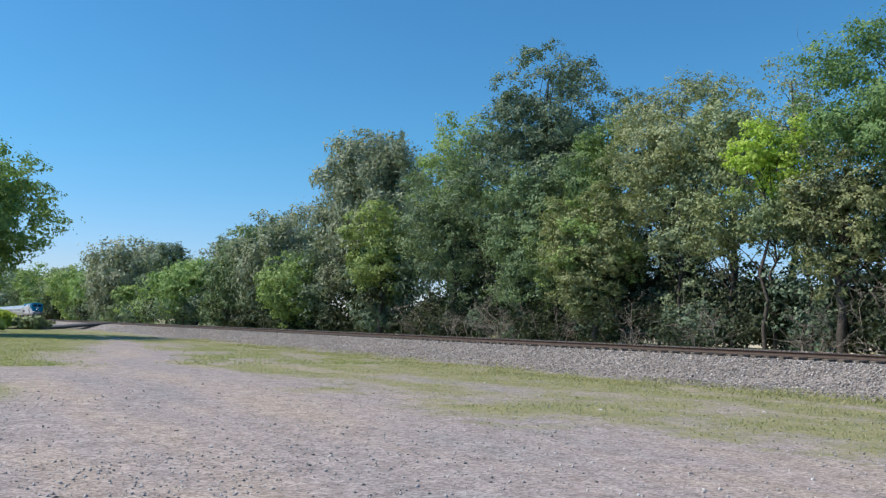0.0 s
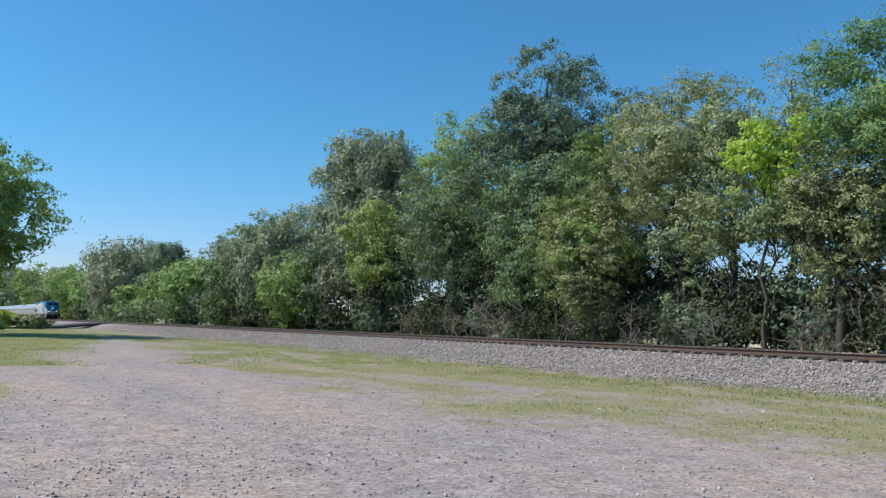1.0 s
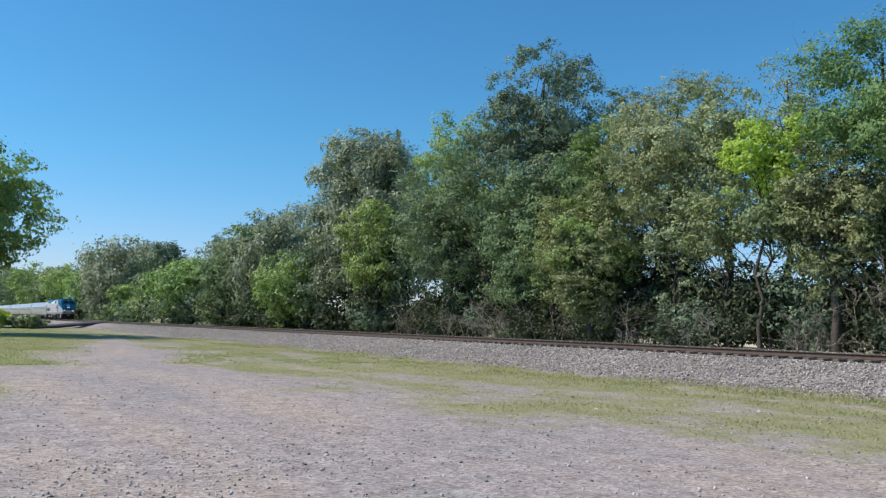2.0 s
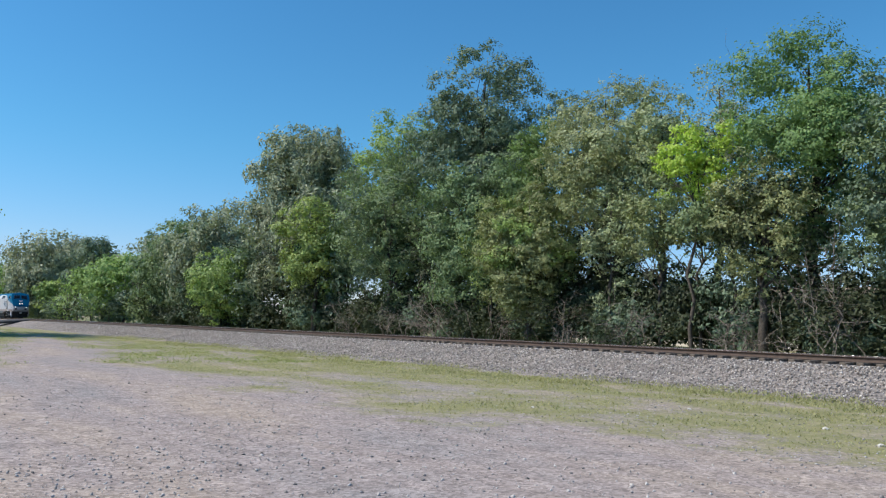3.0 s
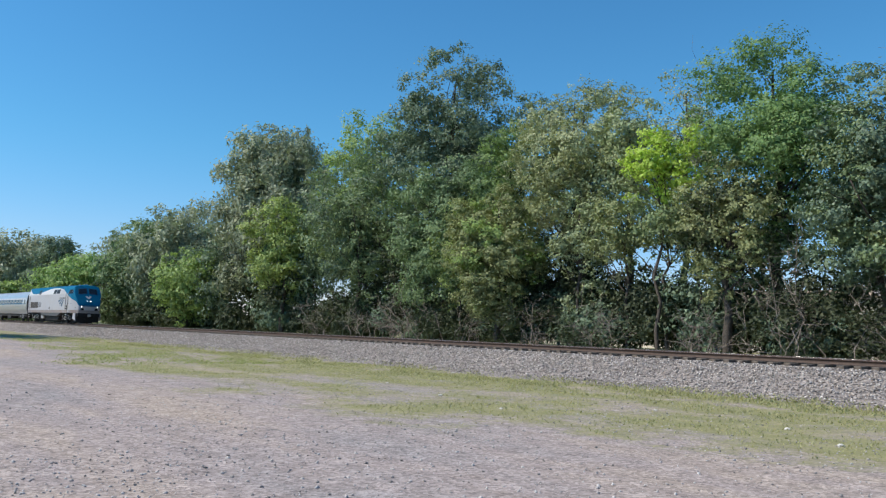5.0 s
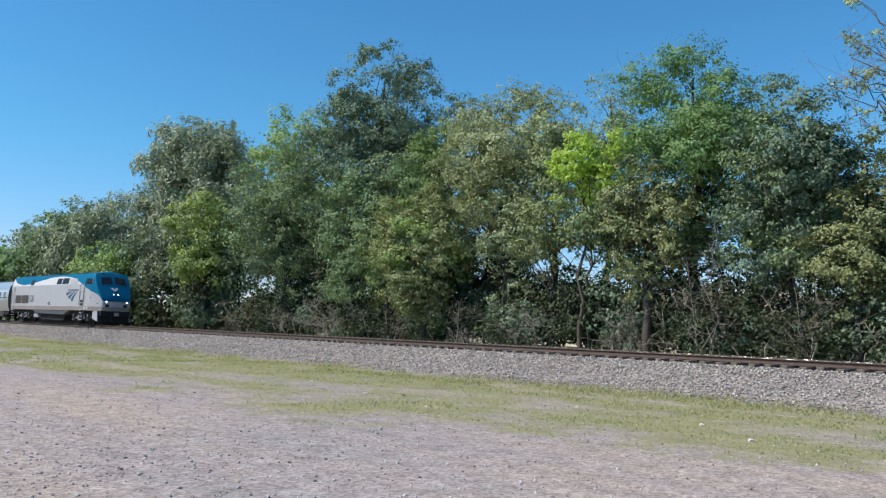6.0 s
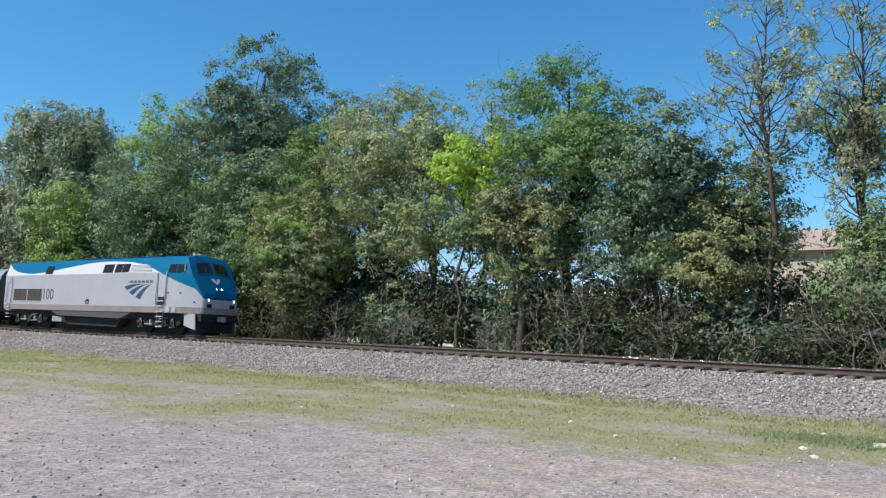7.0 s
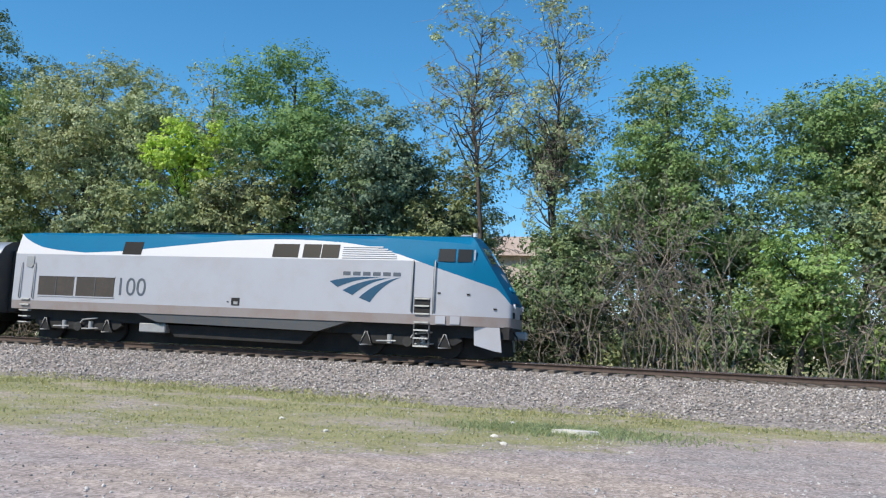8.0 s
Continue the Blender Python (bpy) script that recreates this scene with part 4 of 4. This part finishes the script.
def truck(thing, u_mid, length=2.75):
    t = put("truck", bpy.data.meshes.new("truck"), thing)
    bm = bmesh.new()
    for s in (-1, 1):
        prism(bm, [(-u_mid - 1.95, 0.62), (-u_mid - 1.7, 0.46), (-u_mid - 0.7, 0.40), (-u_mid + 0.7, 0.40), (-u_mid + 1.7, 0.46), (-u_mid + 1.95, 0.62), (-u_mid + 1.8, 0.78), (-u_mid + 0.5, 0.72), (-u_mid - 0.5, 0.72), (-u_mid - 1.8, 0.78)], s * 1.02, s * 1.16)
    box(bm, -u_mid - 0.35, -u_mid + 0.35, -1.1, 1.1, 0.45, 0.8)
    bm.to_mesh(t.data)
    bm.free()
    t.data.materials.append(BLACK)
    for du in (-length / 2, length / 2):
        for s in (-1, 1):
            bm = disc(bmesh.new(), (-u_mid + du, s * 0.75, 0.51), 0.51, 0.13, "Y", 28)
            disc(bm, (-u_mid + du, s * 0.83, 0.51), 0.18, 0.08, "Y", 14)
            part("wheel", bm, BLACK, t, "dark steel wheel")
            bm = bmesh.new()
            prism(bm, [(-u_mid + du - 0.24, 0.36), (-u_mid + du + 0.24, 0.36), (-u_mid + du + 0.11, 0.56), (-u_mid + du + 0.06, 0.80), (-u_mid + du - 0.06, 0.80), (-u_mid + du - 0.11, 0.56)], s * 1.10, s * 1.25)
            part("axle_box", bm, BLACK, t, "black axle box")
            put("hanger", rod([(-u_mid + du - 0.22, s * 1.27, 0.36), (-u_mid + du - 0.03, s * 1.28, 0.80), (-u_mid + du + 0.03, s * 1.28, 0.80), (-u_mid + du + 0.22, s * 1.27, 0.36), (-u_mid + du - 0.20, s * 1.27, 0.35)], 0.026), t, "grey steel hanger")
    for s in (-1, 1):
        part("damper", disc(bmesh.new(), (-u_mid + 0.1, s * 1.25, 0.52), 0.17, 0.1, "Y", 14), TRUCK_GREY, t, "grey spring pocket")
        y = s * 1.27
        put("brake_lever", rod([(-u_mid - 1.0, y, 0.50), (-u_mid - 0.3, y, 0.52)], 0.03), t, "grey brake rod")
        put("brake_lever", rod([(-u_mid + 0.1, y, 0.50), (-u_mid + 0.3, y, 0.78), (-u_mid + 0.95, y, 0.86)], 0.03), t, "grey brake rod")
        put("brake_lever", rod([(-u_mid + 0.3, y, 0.44), (-u_mid + 1.0, y, 0.48)], 0.03), t, "grey brake rod")
        part("spring", disc(bmesh.new(), (-u_mid - 0.55, s * 1.2, 0.58), 0.09, 0.3, "Z", 10), GUNMETAL, t, "grey coil spring")
        part("spring", disc(bmesh.new(), (-u_mid + 0.62, s * 1.2, 0.58), 0.09, 0.3, "Z", 10), GUNMETAL, t, "grey coil spring")


def locomotive():
    b = tagged(new("locomotive"), "silver, white and blue diesel passenger locomotive with lit headlights", "locomotive")
    loco_shell(b)
    part("underframe", boxed(-19.7, -0.6, -1.15, 1.15, 0.72, 1.12), BLACK, b, "black underframe")
    # added black block: hides the lit background, stands for low gear and shadow
    part("gear_shade_block", boxed(-19.3, -1.2, -0.60, 0.60, 0.05, 0.74), BLACK, b, "black block standing for gear and shade under the frame")
    bm = prism(bmesh.new(), [(-14.42, 1.105), (-13.46, 0.80), (-7.19, 0.73), (-6.04, 1.105)], -1.46, 1.46)
    part("tank_fairing", bm, SKIRT, b, "dark grey fuel tank fairing")
    part("fuel_tank", prism(bmesh.new(), [(-13.3, 0.78), (-12.9, 0.30), (-7.9, 0.26), (-7.4, 0.74)], -1.15, 1.15), BLACK, b, "black fuel tank")
    part("battery_box", boxed(-14.3, -13.2, -1.34, -1.0, 0.42, 0.75, 0.03), GUNMETAL, b, "light grey box under the frame")
    truck(b, 17.1)
    truck(b, 4.1)
    for s in (-1, 1):
        bm = prism(bmesh.new(), [(-1.75, 1.09), (-0.90, 1.09), (-0.80, 0.30), (-1.05, 0.33), (-1.72, 0.50)], s * 1.24, s * 1.31)
        part("pilot_skirt", bm, SILVER, b, "silver-grey pilot skirt")
    bm = bmesh.new()
    prism(bm, [(-1.5, 1.0), (-0.68, 1.0), (-0.58, 0.62), (-0.52, 0.16), (-0.8, 0.14), (-1.5, 0.3)], -1.12, 1.12)
    for v in bm.verts:
        v.co.x -= 0.30 * (abs(v.co.y) / 1.12) ** 2 if v.co.x > -1.3 else 0
    part("plow", bm, BLACK, b, "black snow plow")
    part("anticlimber", boxed(-1.0, -0.55, -0.9, 0.9, 0.98, 1.11, 0.03), BLACK, b)
    part("coupler", boxed(-0.7, -0.2, -0.14, 0.14, 0.72, 1.0, 0.05), GUNMETAL, b, "steel coupler")
    for y in (-0.55, 0.55):
        put("air_hose", mesh_np("hose", *tubes([([(-0.56, y, 0.95), (-0.44, y, 0.8), (-0.42, y * 0.8, 0.5), (-0.48, y * 0.5, 0.4)], [0.03] * 4)], 6), RUBBER, True), b, "black air hose")
    # windows on the sloping band
    for side in (-1, 1):
        for u0, u1 in ((8.07, 9.05), (7.24, 7.9), (6.55, 7.2), (14.36, 15.16)):
            part("side_window", skin_panel(rect(u0, u1, 3.24, 3.72), 0.012, side), PANE, b, "dark engine-room window")
        part("cab_window_frame", skin_panel(rect(1.78, 3.06, 3.14, 3.66), 0.012, side), BLUE, b, "blue window frame")
        for u0, u1 in ((2.42, 3.0), (1.86, 2.34)):
            part("cab_window", skin_panel(rect(u0, u1, 3.19, 3.61), 0.02, side), CAB_GLASS, b, "dark cab side window")
        for k in range(6):
            z = 3.25 + 0.075 * k
            part("louvre", skin_panel(rect(4.45 + 0.07 * k * k * 0.3, 6.42, z, z + 0.035), 0.03, side), WHITE, b, "white louvre slat")
        for u0, u1 in ((17.14, 18.73), (15.37, 17.03)):
            g = part("grille", skin_panel(rect(u0, u1, 1.64, 2.36), 0.012, side), GRILLE, b, "brown wire-mesh grille")
            part("mullion", skin_panel(rect((u0 + u1) / 2 - 0.02, (u0 + u1) / 2 + 0.02, 1.64, 2.36), 0.02, side, 0.004), SKIRT, g)
            part("grille_frame", skin_panel(rect(u0 - 0.03, u1 + 0.03, 1.60, 1.64), 0.025, side), SILVER, g)
            part("grille_frame", skin_panel(rect(u0 - 0.03, u1 + 0.03, 2.36, 2.40), 0.025, side), SILVER, g)
        p = part("fuel_port", skin_panel(rect(10.18, 10.50, 1.5, 1.77), 0.012, side), BLACK, b, "black fuel filler port")
        part("port_cap", skin_panel(rect(10.24, 10.40, 1.54, 1.64), 0.02, side, 0.004), GUNMETAL, p)
        part("port_latch", skin_panel(rect(10.60, 10.68, 1.60, 1.64), 0.012, side), BLACK, b)
        # door, posts and steps behind the cab
        part("door_seam", skin_panel(rect(3.80, 3.83, 1.45, 3.18), 0.006, side), SKIRT, b)
        part("door_seam", skin_panel(rect(3.10, 3.13, 1.45, 2.95), 0.006, side), SKIRT, b)
        part("step_recess", skin_panel(rect(3.2, 3.75, 1.46, 1.98), 0.004, side), BLACK, b)
        y = side * 1.58
        for u in (3.84, 3.07):
            put("grab_rail", rod([(-u, side * 1.5, 1.48), (-u, y, 1.55), (-u, y, 3.16), (-u, side * 1.46, 3.24)], 0.028), b, "steel grab rail")
        for z in (0.36, 0.62, 0.88, 1.14, 1.42, 1.68, 1.92):
            part("step", boxed(-3.72, -3.22, min(y, side * 1.40), max(y, side * 1.40), z, z + 0.05), TREAD, b, "pale painted step")
        part("ladder_side", boxed(-3.75, -3.71, side * 1.47 - 0.05, side * 1.47 + 0.05, 0.36, 1.10), SKIRT, b)
        part("ladder_side", boxed(-3.23, -3.19, side * 1.47 - 0.05, side * 1.47 + 0.05, 0.36, 1.10), SKIRT, b)
        for z in (0.58, 0.80, 1.02, 1.24, 1.45):
            part("step", boxed(-19.46, -19.06, min(y, side * 1.40), max(y, side * 1.40), z, z + 0.045), TREAD, b, "pale painted step")
        for u in (19.55, 18.95):
            put("grab_rail", rod([(-u, side * 1.5, 1.5), (-u, y, 1.56), (-u, y, 2.8), (-u, side * 1.5, 2.86)], 0.025), b, "steel grab rail")
        part("vent_cover", skin_panel([(19.36, 2.72), (19.12, 2.66), (19.02, 2.78), (19.02, 3.10), (19.36, 3.10)], 0.03, side), GUNMETAL, b, "grey rear door window")
        for u0, u1 in ((2.66, 3.0), (2.18, 2.5)):
            part("sign_plate", skin_panel(rect(u0, u1, 1.14, 1.40), 0.02, side, 0.01), SILVER, b, "pale plate on the sill")
        for u, z in ((2.86, 2.12), (1.88, 2.10), (1.02, 1.66)):
            part("hook", skin_panel(rect(u, u + 0.1, z, z + 0.05), 0.03, side), BLACK, b)
        # three-stripe mark and the row of plain bars above it
        for a0, b0, tip, c0, c1 in (((6.81, 2.45), (6.51, 2.25), (4.95, 2.60), (5.9, 2.68), (5.8, 2.58)), ((6.32, 2.15), (5.95, 1.99), (4.62, 2.60), (5.6, 2.56), (5.4, 2.48)), ((5.72, 1.91), (5.31, 1.77), (4.24, 2.64), (5.2, 2.44), (4.9, 2.40))):
            up, dn = bezier(a0, c0, tip), bezier(b0, c1, tip)
            bm = bmesh.new()
            p = [bm.verts.new(skin(u, z, side, 0.007)) for u, z in up]
            q = [bm.verts.new(skin(u, z, side, 0.007)) for u, z in dn[:-1]] + [p[-1]]
            for k in range(len(p) - 1):
                vs = [p[k], q[k], q[k + 1], p[k + 1]]
                bm.faces.new(vs[:3] if q[k + 1] is p[k + 1] else vs)
            part("stripe_mark", bm, NAVY, b, "dark blue swept stripe")
        for k in range(6):
            part("lettering_bar", skin_panel(rect(4.26 + 0.36 * k, 4.53 + 0.36 * k, 2.66, 2.79), 0.006, side), LETTER, b, "dark grey lettering bar")
    text = bpy.data.curves.new("number", "FONT")
    text.body, text.size, text.extrude, text.space_character = "100", 0.93, 0.003, 1.0
    text.materials.append(LETTER)
    nb = put("fleet_number", text, b, "dark grey fleet number 100")
    nb.matrix_basis = pose(-15.32, -1.528, 1.73, 90, 0, 0) @ Matrix.Diagonal((0.95, 1, 1, 1))
    # nose: windscreens, lights, mark
    def nose_at(u, y):
        return Vector((-u, y, roof_line(u) + 0.13 * (1 - abs(y) / max(half_width(u), 0.3))))

    def nose_plate(outline, lift):
        bm = bmesh.new()
        up = Vector((0.8, 0, 0.6))
        a = [bm.verts.new(nose_at(u, y) + up * lift) for u, y in outline]
        c = [bm.verts.new(nose_at(u, y) - up * 0.01) for u, y in outline]
        bm.faces.new(a)
        for k in range(len(a)):
            bm.faces.new((a[k], c[k], c[(k + 1) % len(a)], a[(k + 1) % len(a)]))
        return bm

    for s in (-1, 1):
        part("windscreen_frame", nose_plate([(1.66, s * 0.09), (1.66, s * 0.96), (1.27, s * 1.02), (1.27, s * 0.09)], 0.010), NAVY, b)
        part("windscreen", nose_plate([(1.62, s * 0.13), (1.62, s * 0.90), (1.32, s * 0.95), (1.32, s * 0.13)], 0.022), GLASS, b, "dark windscreen")
        slope = Matrix.Translation((-0.785, s * 0.16, 2.37)) @ Matrix.Rotation(radians(-32), 4, "Y")
        hl = part("headlight", rim(bmesh.new(), (0, 0, 0), 0.088, 0.115, 0.075), BLUE, b, "lit twin headlight")
        hl.matrix_basis = slope
        part("lens", disc(bmesh.new(), (0.012, 0, 0), 0.087, 0.012, "X", 16), LAMP, hl, "glowing lens")
        dl = part("ditch_light", rim(bmesh.new(), (-0.56, s * 0.80, 1.80), 0.070, 0.095, 0.065), SILVER, b, "lit ditch light")
        part("lens", disc(bmesh.new(), (-0.550, s * 0.80, 1.80), 0.069, 0.010, "X", 16), LAMP, dl, "glowing lens")
        part("receptacle", boxed(-0.83, -0.53, s * 0.72 - 0.16, s * 0.72 + 0.16, 1.42, 1.62, 0.02), BLACK, b, "black cable receptacle")
        part("mirror", boxed(-1.80, -1.74, s * 1.42 - 0.03, s * 1.42 + 0.03, 3.25, 3.6, 0.015), SILVER, b, "silver mirror beside the cab window")
    part("nose_mark", nose_plate([(1.12, -0.30), (1.12, 0.30), (1.03, 0.22), (0.92, 0.0), (1.03, -0.22)], 0.012), WHITE, b, "white mark on the nose")
    part("horn", boxed(-2.6, -2.2, -0.2, 0.2, 4.2, 4.27, 0.02), GUNMETAL, b, "roof horn")
    for u in (6.5, 9.5, 12.5):
        part("roof_hatch", boxed(-u - 1.2, -u + 1.2, -0.45, 0.45, 4.19, 4.225, 0.01), NAVY, b, "blue roof hatch")
    part("roof_beacon", disc(bmesh.new(), (-1.95, -0.75, 4.18), 0.08, 0.14, "Z", 10), WHITE, b)
    return b


def coach():
    """x runs back from the coach's front end."""
    b = tagged(new("passenger_coach"), "stainless steel passenger coach with dark windows", "train coach", "coaches of the train")
    prof = [(1.32, 0.92), (1.46, 1.35), (1.52, 1.9), (1.53, 2.3), (1.50, 2.75), (1.40, 3.2), (1.18, 3.52), (0.8, 3.73), (0.0, 3.82)]
    full = [(-y, z) for y, z in prof] + [(y, z) for y, z in prof[-2::-1]]
    L = 25.6

    def face_y(z):
        return float(np.interp(z, [p[1] for p in prof], [p[0] for p in prof]))

    V = np.array([(x, y, z) for x in (-0.05, -0.2, -L + 0.2, -L + 0.05) for y, z in full])
    n = len(full)
    F = np.array([(r * n + c, r * n + c + 1, (r + 1) * n + c + 1, (r + 1) * n + c) for r in range(3) for c in range(n - 1)])
    put("body", mesh_np("coach_body", V, F, STEEL, True), b, "brushed steel body")
    for x, nm in ((-0.12, "end_wall"), (-L + 0.12, "end_wall")):
        bm = bmesh.new()
        bm.faces.new([bm.verts.new((x, y, z)) for y, z in full])
        part(nm, bm, SKIRT, b, "dark end wall")
    for x0, x1 in ((-0.1, 0.32), (-L - 0.32, -L + 0.1)):
        part("diaphragm", boxed(x0, x1, -0.75, 0.75, 0.95, 3.4, 0.06), RUBBER, b, "black rubber gangway")
    part("underframe", boxed(-L + 0.6, -0.6, -1.2, 1.2, 0.62, 0.95), BLACK, b, "black underframe")
    for u in (9.0, 14.5):
        part("equipment_box", boxed(-u - 2.0, -u, -1.25, 1.25, 0.3, 0.65, 0.04), BLACK, b)
    for side in (-1, 1):
        def plate(u0, u1, z0, z1, lift):
            bm = bmesh.new()
            o = [bm.verts.new((-u, side * (face_y(z) + lift), z)) for u, z in ((u0, z0), (u1, z0), (u1, z1), (u0, z1))]
            i = [bm.verts.new((-u, side * (face_y(z) - 0.01), z)) for u, z in ((u0, z0), (u1, z0), (u1, z1), (u0, z1))]
            bm.faces.new(o)
            for k in range(4):
                bm.faces.new((o[k], i[k], i[(k + 1) % 4], o[(k + 1) % 4]))
            return bm
        part("white_stripe", plate(0.3, L - 0.3, 2.72, 2.86, 0.006), WHITE, b, "white stripe")
        part("blue_stripe", plate(0.3, L - 0.3, 2.12, 2.20, 0.006), BLUE, b, "blue stripe")
        part("window_band", plate(2.2, L - 2.2, 2.20, 2.72, 0.006), NAVY, b, "dark blue window band")
        for k in range(12):
            u = 2.7 + k * 1.72
            part("window", plate(u, u + 1.25, 2.26, 2.66, 0.016), GLASS, b, "dark window")
        for u in (0.75, L - 1.55):
            d = part("door", plate(u, u + 0.8, 1.0, 2.98, 0.014), STEEL, b, "steel side door")
            part("door_window", plate(u + 0.2, u + 0.6, 2.1, 2.7, 0.022), GLASS, d)
        for k in range(5):
            part("flute", plate(0.3, L - 0.3, 1.12 + 0.18 * k, 1.17 + 0.18 * k, 0.02), STEEL, b)
    for u in (3.2, L - 3.2):
        truck(b, u, 2.6)
    return b


loco = locomotive()
first = coach()
cars = [first] + [copy_thing(first, Matrix.Identity(4)) for _ in range(6)]


def motions():
    """The train runs along the track; the coaches follow the locomotive at their fixed distance."""
    for thing, back in [(loco, 0.0)] + [(c, 20.75 + 26.2 * k) for k, c in enumerate(cars)]:
        walk(thing, [(0.5 * k, pose(-32.30 + 28.3 * (0.5 * k - 7) - back, TRACK, RAIL_TOP)) for k in range(17)])


motions()
